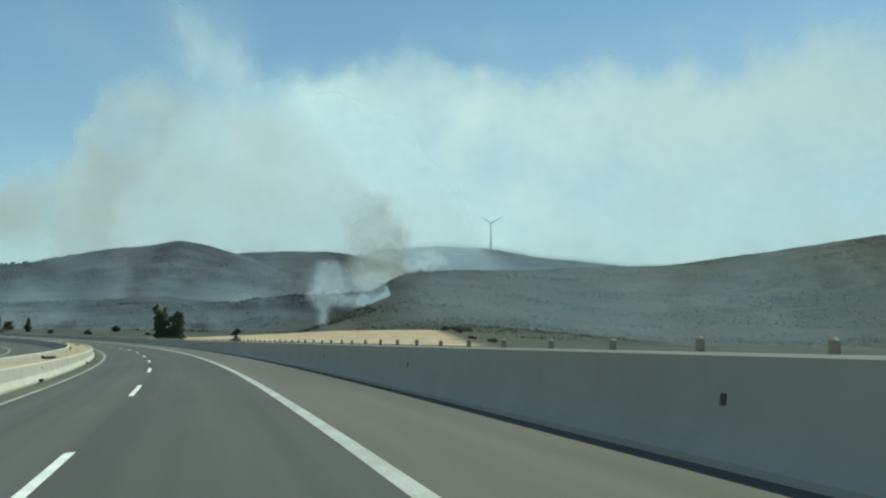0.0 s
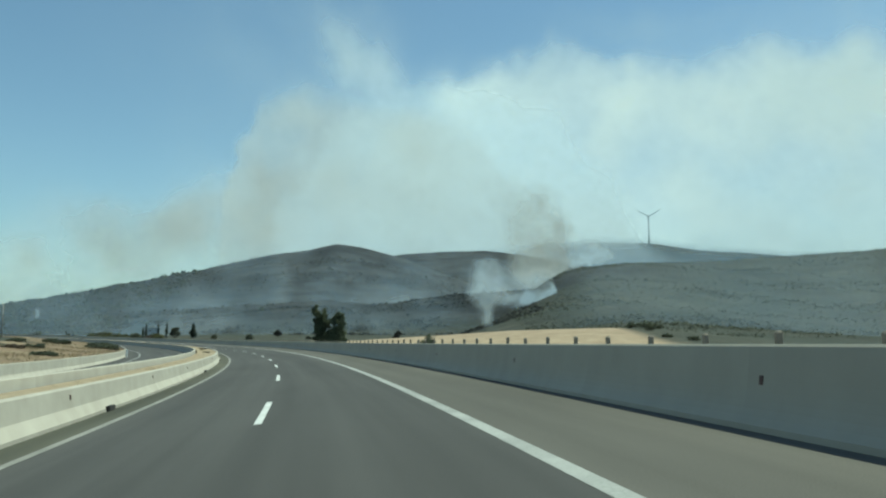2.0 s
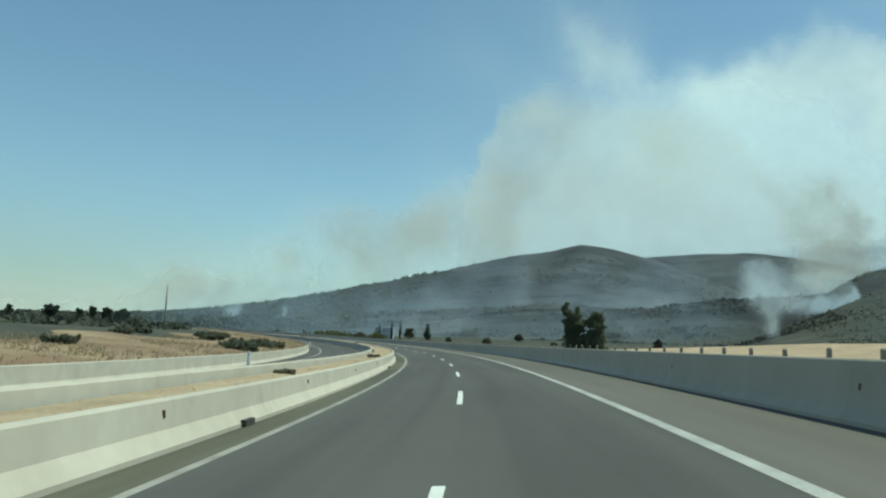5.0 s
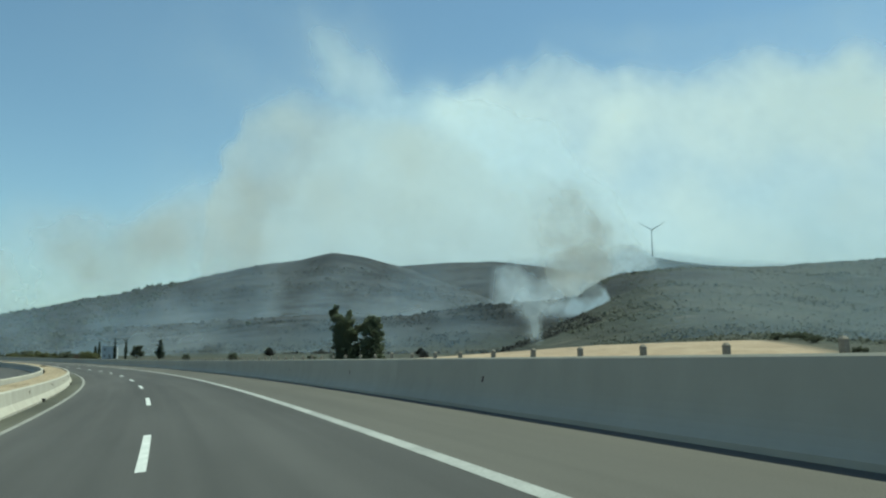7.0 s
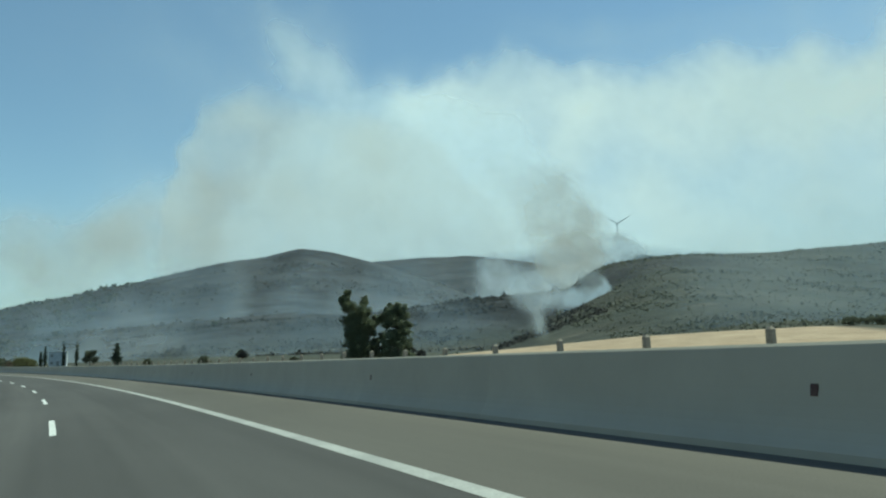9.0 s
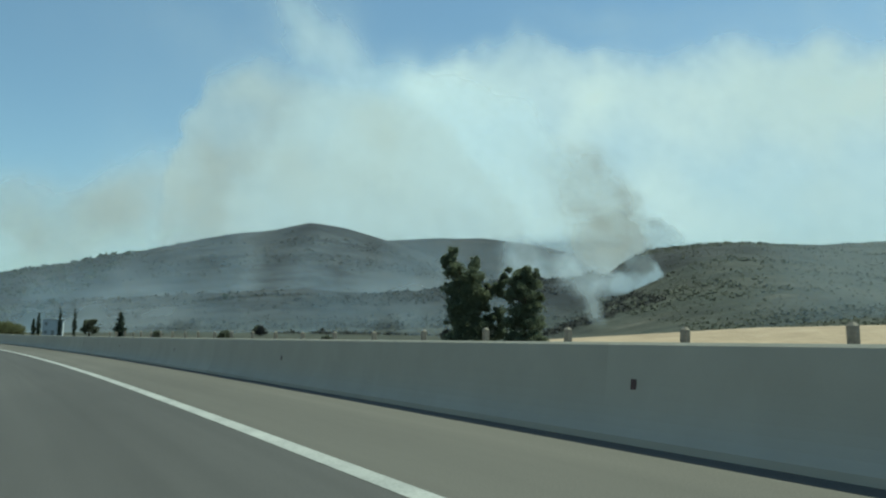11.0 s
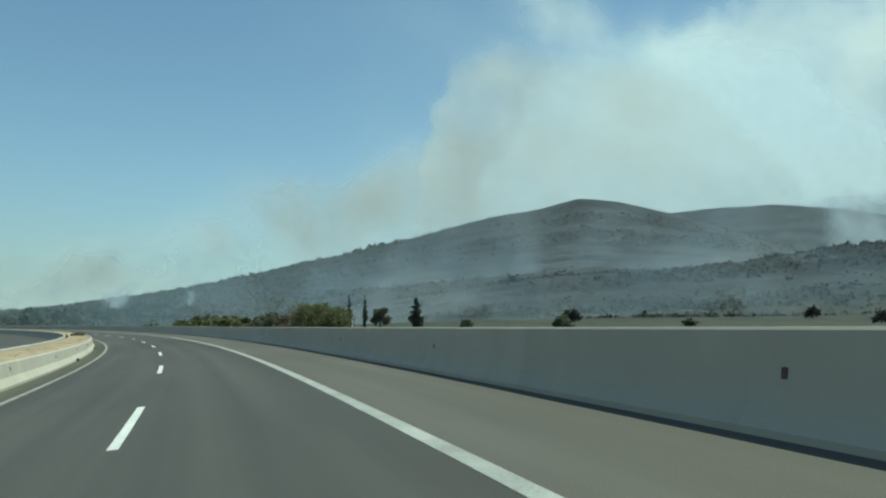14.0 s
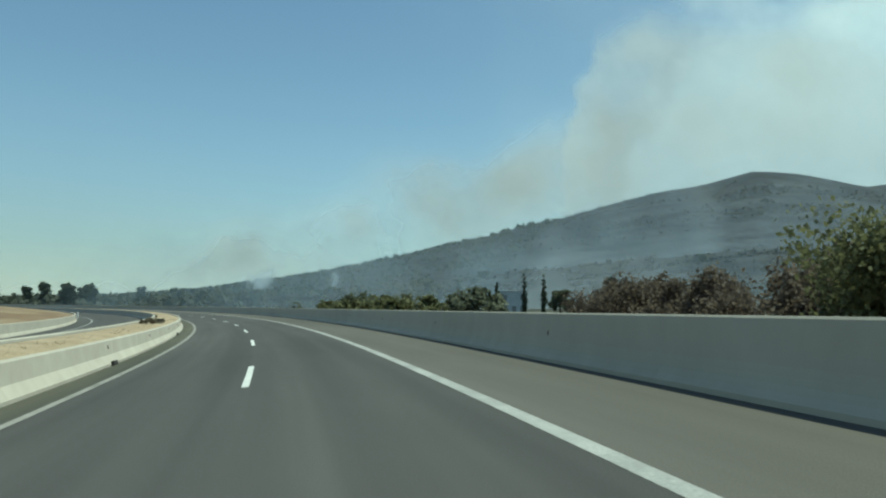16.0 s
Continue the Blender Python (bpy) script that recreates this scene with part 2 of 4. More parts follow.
M_SCORCHED = leaf_material("scorched_leaf", (0.044, 0.046, 0.045), (0.074, 0.075, 0.07))
M_CHARRED = leaf_material("charred_leaf", (0.022, 0.024, 0.024), (0.042, 0.044, 0.042))
M_FARSCRUB = leaf_material("far_scrub_leaf", (0.05, 0.058, 0.046), (0.08, 0.088, 0.066))
M_DUSTY = leaf_material("dusty_leaf", (0.13, 0.112, 0.08), (0.21, 0.185, 0.135))
M_STRAW = leaf_material("straw", (0.17, 0.135, 0.085), (0.3, 0.245, 0.16))


def ground_material():
    m, n, l, sh = material("ground", 0.95)
    zone = n.new("ShaderNodeVertexColor")
    zone.layer_name = "cover"
    parts = n.new("ShaderNodeSeparateColor")
    l.new(zone.outputs["Color"], parts.inputs[0])
    o = coords(n, l, (1, 1, 1))
    wide = coords(n, l, (0.32, 1.0, 1.0))
    big, small = noise_node(n, l, o, 0.012, 6, 0.65), noise_node(n, l, o, 0.11, 5, 0.65)
    clumps, bare = noise_node(n, l, wide, 0.055, 6, 0.62), noise_node(n, l, wide, 0.075, 4, 0.6)
    thicket = ramp(n, l, clumps, [(0.44, (0, 0, 0)), (0.54, (1, 1, 1))])
    open_soil = ramp(n, l, bare, [(0.6, (0, 0, 0)), (0.72, (1, 1, 1))])
    fleck = ramp(n, l, small, [(0.3, (0.75,) * 3), (0.75, (1.3,) * 3)])
    sweep = ramp(n, l, big, [(0.35, (0.75,) * 3), (0.65, (1.2,) * 3)])
    scrub = blend(n, l, thicket, (0.047, 0.049, 0.039), (0.033, 0.038, 0.031))
    scrub = blend(n, l, open_soil, scrub, (0.08, 0.075, 0.06))
    scrub = blend(n, l, 1.0, blend(n, l, 1.0, scrub, fleck, "MULTIPLY"), sweep, "MULTIPLY")
    burnt = blend(n, l, thicket, (0.034, 0.036, 0.039), (0.013, 0.015, 0.018))
    burnt = blend(n, l, open_soil, burnt, (0.055, 0.053, 0.05))
    burnt = blend(n, l, 1.0, blend(n, l, 1.0, burnt, fleck, "MULTIPLY"), sweep, "MULTIPLY")
    dry = ramp(n, l, small, [(0.3, (0.034, 0.037, 0.029)), (0.7, (0.057, 0.056, 0.042))])
    stubble = ramp(n, l, small, [(0.3, (0.235, 0.175, 0.118)), (0.5, (0.285, 0.215, 0.148)), (0.7, (0.35, 0.272, 0.19))])
    col = blend(n, l, parts.outputs[1], scrub, burnt)
    col = blend(n, l, parts.outputs[2], col, dry)
    col = blend(n, l, parts.outputs[0], col, stubble)
    l.new(col, sh.inputs["Base Color"])
    bump(n, l, sh, small, 1.0, 1.2)
    return m


M_GROUND = ground_material()


def smoke_material(name, stops):
    m = bpy.data.materials.new(name)
    m.use_nodes = True
    n, l = m.node_tree.nodes, m.node_tree.links
    n.remove(n["Principled BSDF"])
    dens, tint = n.new("ShaderNodeAttribute"), n.new("ShaderNodeAttribute")
    dens.attribute_name, tint.attribute_name = "thickness", "tint"
    half = n.new("ShaderNodeMath")
    half.operation = "MULTIPLY_ADD"
    half.inputs[1].default_value, half.inputs[2].default_value = 0.5, 0.5
    l.new(tint.outputs["Fac"], half.inputs[0])
    col = ramp(n, l, half.outputs[0], stops)
    d, t, mix = n.new("ShaderNodeBsdfDiffuse"), n.new("ShaderNodeBsdfTranslucent"), n.new("ShaderNodeAddShader")
    l.new(col, d.inputs[0])
    l.new(col, t.inputs[0])
    l.new(d.outputs[0], mix.inputs[0])
    l.new(t.outputs[0], mix.inputs[1])
    clear, out = n.new("ShaderNodeBsdfTransparent"), n.new("ShaderNodeMixShader")
    l.new(dens.outputs["Fac"], out.inputs[0])
    l.new(clear.outputs[0], out.inputs[1])
    l.new(mix.outputs[0], out.inputs[2])
    l.new(out.outputs[0], n["Material Output"].inputs["Surface"])
    return m


# the bluest stop also colours the added haze sheets
M_SMOKE_HAZE = smoke_material("smoke", [(0.0, (0.21, 0.275, 0.34)), (0.25, (0.36, 0.4, 0.435)), (0.5, (0.355, 0.405, 0.44)), (0.75, (0.295, 0.302, 0.294)), (1.0, (0.225, 0.215, 0.196))])
M_WHITE_SMOKE = smoke_material("white_smoke", [(0.0, (0.31, 0.37, 0.41)), (0.5, (0.495, 0.53, 0.54)), (0.63, (0.53, 0.54, 0.527)), (1.0, (0.35, 0.34, 0.31))])
# dull grey for the sheet that tones down the low sky
M_HAZE = smoke_material("dimming_haze", [(0.0, (0.13, 0.146, 0.157)), (1.0, (0.14, 0.15, 0.156))])


# ---------------------------------------------------------------- mesh helpers
def mesh_of(name, verts, faces, mat=None, smooth_faces=False):
    me = bpy.data.meshes.new(name)
    me.from_pydata([tuple(map(float, v)) for v in verts], [], [tuple(map(int, f)) for f in faces])
    if mat:
        me.materials.append(mat)
    if smooth_faces:
        me.polygons.foreach_set("use_smooth", [True] * len(me.polygons))
    me.update()
    return me


def part(name, me, parent, label="", m=None):
    ob = new(name, me)
    ob.parent = parent
    if m is not None:
        ob.matrix_basis = m
    return tagged(ob, label)


def thing(name, at, label, category, group="", kind=""):
    ob = new(name)
    ob.location = at
    return tagged(ob, label, category, group, kind)


def box_mesh(name, sx, sy, sz, mat, bevel=0.0, base=True):
    bm = bmesh.new()
    bmesh.ops.create_cube(bm, size=1)
    for v in bm.verts:
        v.co = Vector((v.co.x * sx, v.co.y * sy, (v.co.z + (0.5 if base else 0)) * sz))
    if bevel:
        bmesh.ops.bevel(bm, geom=bm.edges[:], offset=bevel, segments=2, affect="EDGES")
    me = bpy.data.meshes.new(name)
    bm.to_mesh(me)
    bm.free()
    me.materials.append(mat)
    return me


def tube(points, radii, sides=8):
    """Vertices and faces of a tapered tube through the points."""
    verts, faces = [], []
    for i, (p, r) in enumerate(zip(points, radii)):
        p = Vector(p)
        d = (Vector(points[min(i + 1, len(points) - 1)]) - Vector(points[max(i - 1, 0)])).normalized()
        a = d.orthogonal().normalized()
        b = d.cross(a)
        for k in range(sides):
            ang = 2 * math.pi * k / sides
            verts.append(p + r * (math.cos(ang) * a + math.sin(ang) * b))
    for i in range(len(points) - 1):
        for k in range(sides):
            k2 = (k + 1) % sides
            faces.append((i * sides + k, i * sides + k2, (i + 1) * sides + k2, (i + 1) * sides + k))
    faces.append(tuple(range(sides))[::-1])
    faces.append(tuple((len(points) - 1) * sides + k for k in range(sides)))
    return verts, faces


def joined(pieces):
    verts, faces = [], []
    for v, f in pieces:
        k = len(verts)
        verts += list(v)
        faces += [tuple(i + k for i in q) for q in f]
    return verts, faces


def leaf_clumps(rng, centres, radii, count, size, flat=1.0, slim=1.0):
    """Small leaf sprays round each centre, as separate bent quads."""
    c = np.repeat(np.array(centres, dtype=float), count, axis=0)
    r = np.repeat(np.array(radii, dtype=float), count)[:, None]
    n = len(c)
    d = rng.normal(size=(n, 3))
    d /= np.linalg.norm(d, axis=1, keepdims=True)
    p = c + d * r * rng.uniform(0.3, 1.0, (n, 1)) ** 0.6 * np.array([1, 1, flat])
    a = rng.normal(size=(n, 3))
    a /= np.linalg.norm(a, axis=1, keepdims=True)
    b = np.cross(a, d + 0.5 * rng.normal(size=(n, 3)))
    b /= np.linalg.norm(b, axis=1, keepdims=True) + 1e-9
    w, h = size * slim * rng.uniform(0.6, 1.3, (n, 1)), size / slim * rng.uniform(0.4, 0.9, (n, 1))
    verts = np.stack([p - a * w, p + b * h, p + a * w, p - b * h + d * size * 0.3], 1).reshape(-1, 3)
    k = 4 * np.arange(n)[:, None]
    faces = np.concatenate([k + np.array([0, 1, 2]), k + np.array([0, 2, 3])], 1).reshape(-1, 3)
    return verts.tolist(), faces.tolist()


# ---------------------------------------------------------------- ground
def build_ground():
    gx = axis(-560, 780, 7.0, -4700, 4700)
    gy = axis(-40, 1300, 7.0, -3500, 4600)
    x, y = (a.ravel() for a in np.meshgrid(gx, gy, indexing="ij"))
    z, field, hills, base = terrain(x, y)
    nx, ny = len(gx), len(gy)
    idx = np.arange(nx * ny).reshape(nx, ny)
    faces = np.stack([idx[:-1, :-1], idx[1:, :-1], idx[1:, 1:], idx[:-1, 1:]], -1).reshape(-1, 4)
    me = mesh_of("ground", np.stack([x, y, z], -1), faces, M_GROUND, True)
    edge = 12 * (fbm(x / 30, y / 30, 5) - 0.5)
    stubble = smooth(0.4, 1.4, field + edge * 0.05) * smooth(120, 115, x + 0.35 * edge) * (np.abs(z - np.maximum(field, base)) < 1.2) * smooth(-30, -10, x) * smooth(470, 440, y + 0.25 * x)
    stubble = stubble * smooth(290, 320, y + 0.2 * x)
    burnt = np.clip(smooth(300, 120, x - 0.12 * (y - 650) - 260 * smooth(880, 1000, y)) * np.maximum(smooth(612, 652, y + 10 * edge / 12), smooth(-150, -220, x)), 0, 1)
    side = x + (y - 400) * 0.75
    dry = smooth(9, 5, hills) * 0.9 * smooth(190, 140, side) * smooth(-330, -200, x) * np.where(x > 30 - y * 0.2, smooth(230, 300, y), 1)
    attr = me.color_attributes.new("cover", "FLOAT_COLOR", "POINT")
    rgba = np.stack([stubble, burnt, dry, np.ones_like(x)], -1).astype(np.float32)
    attr.data.foreach_set("color", rgba.ravel())
    tagged(new("ground", me), "scrub-covered hills and dry plain round the motorway", "ground", kind="structure")


build_ground()


# ---------------------------------------------------------------- road strips
def strip(name, mat, profile, s0, s1, step, label, category, parent=None, smooth_faces=True):
    """A band along the road through the profile's (u, h) points; h may be a function of s."""
    ss = np.arange(s0, s1 + 0.01, step)
    verts, faces, uvs = [], [], []
    n = len(profile)
    for s in ss:
        for u, h in profile:
            verts.append(road_at(s, u, h(s) if callable(h) else h))
            uvs.append((s, u))
    for i in range(len(ss) - 1):
        for k in range(n - 1):
            faces.append((i * n + k, i * n + k + 1, (i + 1) * n + k + 1, (i + 1) * n + k))
    me = mesh_of(name, verts, faces, mat, smooth_faces)
    layer = me.uv_layers.new(name="UVMap")
    loops = np.empty(len(me.loops), dtype=np.int32)
    me.loops.foreach_get("vertex_index", loops)
    layer.data.foreach_set("uv", np.array(uvs, dtype=np.float32)[loops].ravel())
    ob = new(name, me)
    ob.parent = parent
    if parent is None:
        tagged(ob, label, category, kind="structure")
    else:
        tagged(ob, label)
    return ob


R0, R1 = -100, 860
road = strip("road", M_ASPHALT, [(-3.62, 0), (0, 0), (3.66, 0)], R0, R1, 4, "grey asphalt lanes of the motorway in a left bend", "road")
strip("hard_shoulder", M_SHOULDER, [(3.66, 0), (6.4, 0)], R0, R1, 4, "paler brown-grey hard shoulder beside the lanes", "shoulder")
strip("gutter", M_GUTTER, [(-4.75, -0.005), (-3.62, -0.005)], R0, R1, 4, "dirty strip between edge line and median barrier", "gutter")
strip("opposite_road", M_ASPHALT, [(u, opposite(u)) for u in (-18.2, -13, -7.4)], R0, R1, 4, "asphalt of the opposite carriageway beyond the median", "road")
strip("edge_line", M_WORN_PAINT, [(3.47, 0.004), (3.69, 0.004)], R0, R1, 4, "continuous white edge line on the shoulder side", "road marking")
strip("edge_line", M_DUSTY_PAINT, [(-3.59, 0.004), (-3.4, 0.004)], R0, R1, 4, "continuous white edge line on the median side", "road marking")
strip("edge_line", M_WORN_PAINT, [(-8.5, opposite(-8.5) + 0.004), (-8.3, opposite(-8.3) + 0.004)], R0, R1, 4, "white edge line of the opposite carriageway", "road marking")
strip("edge_line", M_WORN_PAINT, [(-15.6, opposite(-15.6) + 0.004), (-15.4, opposite(-15.4) + 0.004)], R0, R1, 4, "white edge line of the opposite carriageway", "road marking")


def median_fill(s):
    return 0.78 + 0.2 * float(smooth(240, 330, s)) - 0.05 * float(smooth(128, 112, s))


strip("median_soil", M_SOIL, [(-4.93, lambda s: 0.74), (-5.4, lambda s: 0.7 * median_fill(s) + 0.22 + 0.03 * math.sin(s * 0.7)), (-6.2, lambda s: median_fill(s) + 0.07 * math.sin(s * 0.43 + 1)), (-7.1, lambda s: median_fill(s) + 0.02)],
      R0, R1, 2, "tan dry soil filling the median between two barriers", "soil")
strip("verge_right", M_DULL_VERGE, [(6.85, -0.12), (9, -0.15), (14, -0.6), (26, -1.6)], R0, R1, 6, "dry grass verge behind the roadside barrier", "verge")
strip("verge_left", M_VERGE, [(-18.35, lambda s: 1.25), (-21, lambda s: 1.75 + 0.15 * math.sin(s * 0.31)), (-27, lambda s: 2.7 + 0.25 * math.sin(s * 0.19)), (-36, lambda s: 4.1 + 0.3 * math.sin(s * 0.13 + 2)), (-48, lambda s: 5.5), (-60, lambda s: 5.4)],
      R0, 640, 4, "straw-coloured dry grass bank beyond the far barrier", "verge")

for k in range(-4, 34):
    s0 = 18.0 * k
    verts, faces = [], []
    for i in range(4):
        for u in (-0.075, 0.075):
            verts.append(road_at(s0 + i * 5.92 / 3, u, 0.004) - road_at(s0, 0, 0))
    faces = [(i * 2, i * 2 + 1, i * 2 + 3, i * 2 + 2) for i in range(3)]
    part("lane_dash", mesh_of("lane_dash", verts, faces, M_PAINT), road, "white lane dash" if k == -4 else "", Matrix.Translation(road_at(s0, 0, 0)))


# ---------------------------------------------------------------- concrete barriers
SEG = 5.915


def barrier_profile(height, flip):
    """A safety-barrier section: toe, sloped foot, steep face, narrow top, plain back."""
    foot = [(0.17, 0.33)] if flip else [(0.07, 0.165), (0.118, 0.255), (0.15, 0.35), (0.174, 0.46), (0.194, 0.6)]
    half = [(0.0, -0.15), (0.0, 0.075)] + foot + [(0.235, height - 0.03), (0.26, height)]
    pts = half + [(0.68 - u, h) for u, h in reversed(half)]
    return [(-u if flip else u, h) for u, h in pts]


def barrier_segment(name, height, flip, mat):
    prof = barrier_profile(height, flip)
    n = len(prof)
    verts, faces = [], []
    for y in (-0.002, SEG + 0.002):
        verts += [(u, y, h) for u, h in prof]
    for k in range(n):
        q = (k, (k + 1) % n, n + (k + 1) % n, n + k)
        faces.append(q if flip else q[::-1])
    cap = tuple(range(n))
    faces.append(cap if not flip else cap[::-1])
    cap = tuple(n + k for k in range(n))
    faces.append(cap[::-1] if not flip else cap)
    return mesh_of(name, verts, faces, mat)


def along(s, u, h=0.0, length=SEG):
    a, b = road_at(s, u, h), road_at(s + length, u, h)
    d = (b - a).normalized()
    right = d.cross(Vector((0, 0, 1))).normalized()
    up = right.cross(d)
    m = Matrix((right, d, up)).transposed().to_4x4()
    m.translation = a
    return m @ Matrix.Diagonal((1, (b - a).length / length, 1, 1))


def disc(name, r, depth, mat, sides=12):
    bm = bmesh.new()
    bmesh.ops.create_cone(bm, cap_ends=True, segments=sides, radius1=r, radius2=r * 0.85, depth=depth)
    me = bpy.data.meshes.new(name)
    bm.to_mesh(me)
    bm.free()
    me.materials.append(mat)
    return me


reflector_mesh = box_mesh("reflector", 0.022, 0.095, 0.125, M_REFLECTOR, 0.008, False)
drain_mesh = box_mesh("drain", 0.12, 0.75, 0.16, M_DRAIN, 0.015)


def barrier(label, u, h, height, flip, mat, lo, hi, reflect=None):
    top = thing("concrete_barrier", (0, 0, 0), label, "barrier")
    me = barrier_segment("barrier_segment", height, flip, mat)
    for k in range(lo, hi):
        part("barrier_segment", me, top, "", along(0.22 + k * SEG, u, h))
    if reflect:
        ru, rh, tilt = reflect
        for k in range(lo // 2, hi // 2):
            m = along(11.822 * k - 0.06, ru, rh, 0.3)
            part("reflector", reflector_mesh, top, "dark red reflector plate", m @ pose(0, 0, 0, 0, tilt, 0))
    return top


barrier("grey concrete safety barrier along the hard shoulder, in its own shade", 6.22, 0, 1.045, False, M_CONCRETE_GREY, -14, 140, (6.415, 0.585, 6))
inner = barrier("sunlit cream concrete median barrier beside the lanes", -4.5, 0, 0.81, True, M_CONCRETE, -14, 140, (-4.7, 0.6, -8))
barrier("pale concrete median barrier of the opposite carriageway", -7.1, 0.0, 1.08, True, M_CONCRETE, -14, 140)
barrier("bleached concrete barrier on the outer edge of the opposite carriageway", -17.75, opposite(-17.75), 1.1, True, M_CONCRETE, -14, 118)
for s in (4.2, 33.6, 62.4, 92.4, 122.4, 163.5, 193, 223, 304, 334, 363.8, 390, 420):
    part("drain", drain_mesh, inner, "dark drain opening", along(s, -4.47, -0.02, 0.7))


# ---------------------------------------------------------------- delineators and fence
M_POSTWHITE = speckled("white_plastic", (0.7, 0.7, 0.68), (0.8, 0.8, 0.78), 3, 0.5)
post_mesh = box_mesh("post", 0.3, 0.16, 1.3, M_POSTWHITE, 0.04)
band_mesh = box_mesh("band", 0.305, 0.165, 0.07, M_GALV, 0.01)
for s in (57, 177, 297, 417, 537):
    p = road_at(s, -17.3, opposite(-17.3))
    t = thing("delineator_post", p, "white roadside delineator post at the far barrier", "post", "white delineator posts")
    part("post", post_mesh, t)
    part("band", band_mesh, t, "grey reflective band", pose(0, 0, 1.05))

M_POSTGREY = speckled("weathered_concrete_post", (0.17, 0.148, 0.12), (0.27, 0.24, 0.2), 3, 0.95, 25, 10)


def concrete_post():
    """A square fence post with chamfered edges and a low pointed head."""
    bm = bmesh.new()
    w = 0.05
    for z, r in ((-0.6, w), (1.25, w), (1.29, w * 0.45)):
        c = 0.01 * r / w
        ring = [bm.verts.new(p) for p in ((r, -r + c, z), (r, r - c, z), (r - c, r, z), (-r + c, r, z), (-r, r - c, z), (-r, -r + c, z), (-r + c, -r, z), (r - c, -r, z))]
        if z > -0.6:
            for k in range(8):
                bm.faces.new((last[k], last[(k + 1) % 8], ring[(k + 1) % 8], ring[k]))
        last = ring
    bm.faces.new(last)
    me = bpy.data.meshes.new("concrete_post")
    bm.to_mesh(me)
    bm.free()
    me.materials.append(M_POSTGREY)
    return me


post_me = concrete_post()
prng = np.random.RandomState(12)
for k in range(-8, 123):
    s = 0.727 + 2.462 * k
    s += float(np.interp(s, [155, 166, 184, 208, 258], [0, -0.75, -1.8, -1.86, -2.46]))
    ob = new("concrete_post", post_me)
    ob.matrix_world = along(s, 8.4, float(np.interp(s, [45, 62, 80, 150, 230, 262, 275], [-0.23, -0.19, -0.17, -0.21, -0.21, -0.19, -0.11])) + prng.uniform(-0.03, 0.03), 0.3) @ pose(0, 0, 0, prng.uniform(-1.5, 1.5), prng.uniform(-1.5, 1.5), prng.uniform(-4, 4))
    tagged(ob, "weathered grey concrete fence post behind the barrier", "post", "concrete posts behind the barrier")


# ---------------------------------------------------------------- trees
def tree(name, label, at, trunk_pts, trunk_r, lobes, leaf, count, size, seed, group="", category="tree", flat=0.85, clump=(0.16, 0.42), slim=1.0):
    """A tree: tapered trunk with a limb to each lobe of the crown, and a crown of leaf sprays."""
    rng = np.random.RandomState(seed)
    t = thing(name, at, label, category, group)
    n = len(trunk_pts)
    radii = [trunk_r * (1 - 0.75 * i / (n - 1)) for i in range(n)]
    pieces = [tube(trunk_pts, radii, 8)]
    for x, y, z, r in lobes:
        below = [p for p in trunk_pts if p[2] < z - 0.2] or [trunk_pts[0]]
        a, b = Vector(below[-1]), Vector((x, y, z))
        mid = a.lerp(b, 0.5) + Vector((0, 0, -0.12 * (b - a).length))
        pieces.append(tube([a, mid, b], [trunk_r * 0.3, trunk_r * 0.2, trunk_r * 0.08], 5))
    v, f = joined(pieces)
    part("trunk", mesh_of("trunk", v, f, M_BARK, True), t)
    centres, rads = [], []
    for x, y, z, r in lobes:
        k = max(10, int(24 * r))
        for _ in range(k):
            d = rng.normal(size=3)
            d *= r * 1.05 * rng.uniform(0.1, 1) / np.linalg.norm(d)
            centres.append((x + d[0], y + d[1], z + d[2] * 0.8))
            rads.append(r * rng.uniform(*clump))
    v, f = leaf_clumps(rng, centres, rads, max(8, count * 2 // 5), size, flat, slim)
    part("crown", mesh_of("crown", v, f, leaf), t)
    return t


def on_ground(x, y):
    return (x, y, ground_z(x, y) - 0.1)


tree("pine_tree", "tall dark ragged pine with a forked crown behind the barrier", on_ground(-15.2, 347), [(0, 0, 0), (0.1, 0, 3), (-0.2, 0, 8), (-1.8, 0, 13)], 0.34,
     [(0, 0, 1.6, 2.0), (-1.5, .4, 2.0, 1.7), (1.6, -.4, 2.0, 1.7), (0, 0, 4.0, 2.0), (-1.4, .3, 4.4, 1.6), (1.4, .3, 4.2, 1.7), (-0.4, 0, 6.2, 2.0), (1.0, .2, 6.6, 1.8), (-1.6, 0, 6.6, 1.5),
      (-0.8, 0, 8.4, 1.9), (0.7, .2, 8.8, 1.8), (-1.1, 0, 10.2, 1.7), (0.6, 0, 10.6, 1.5), (0.9, .1, 12.2, 1.0), (1.0, 0, 13.2, .5), (-2.0, .2, 11.8, 1.4), (-2.7, 0, 13.4, 1.05), (-2.2, 0, 14.3, .7), (-3.1, 0, 12.6, .8), (-2.3, .2, 9.2, 1.2),
      (2.2, 0, 8.2, 1.2), (3.3, .2, 9.0, 1.1), (4.4, 0, 9.8, 1.0), (5.2, 0, 10.8, .8), (5.8, .1, 11.8, .5), (4.7, .3, 8.6, .8), (4.4, 0, 5.9, 1.0), (3.2, .2, 5.0, 1.1), (4.9, .2, 4.6, .8), (4.2, 0, 3.0, 1.1), (3.0, 0, 2.0, 1.4), (2.5, .3, 6.8, 1.1), (2.6, .3, 3.8, 1.3)],
     M_PINE, 240, 0.13, 1, clump=(0.2, 0.55), slim=1.35)
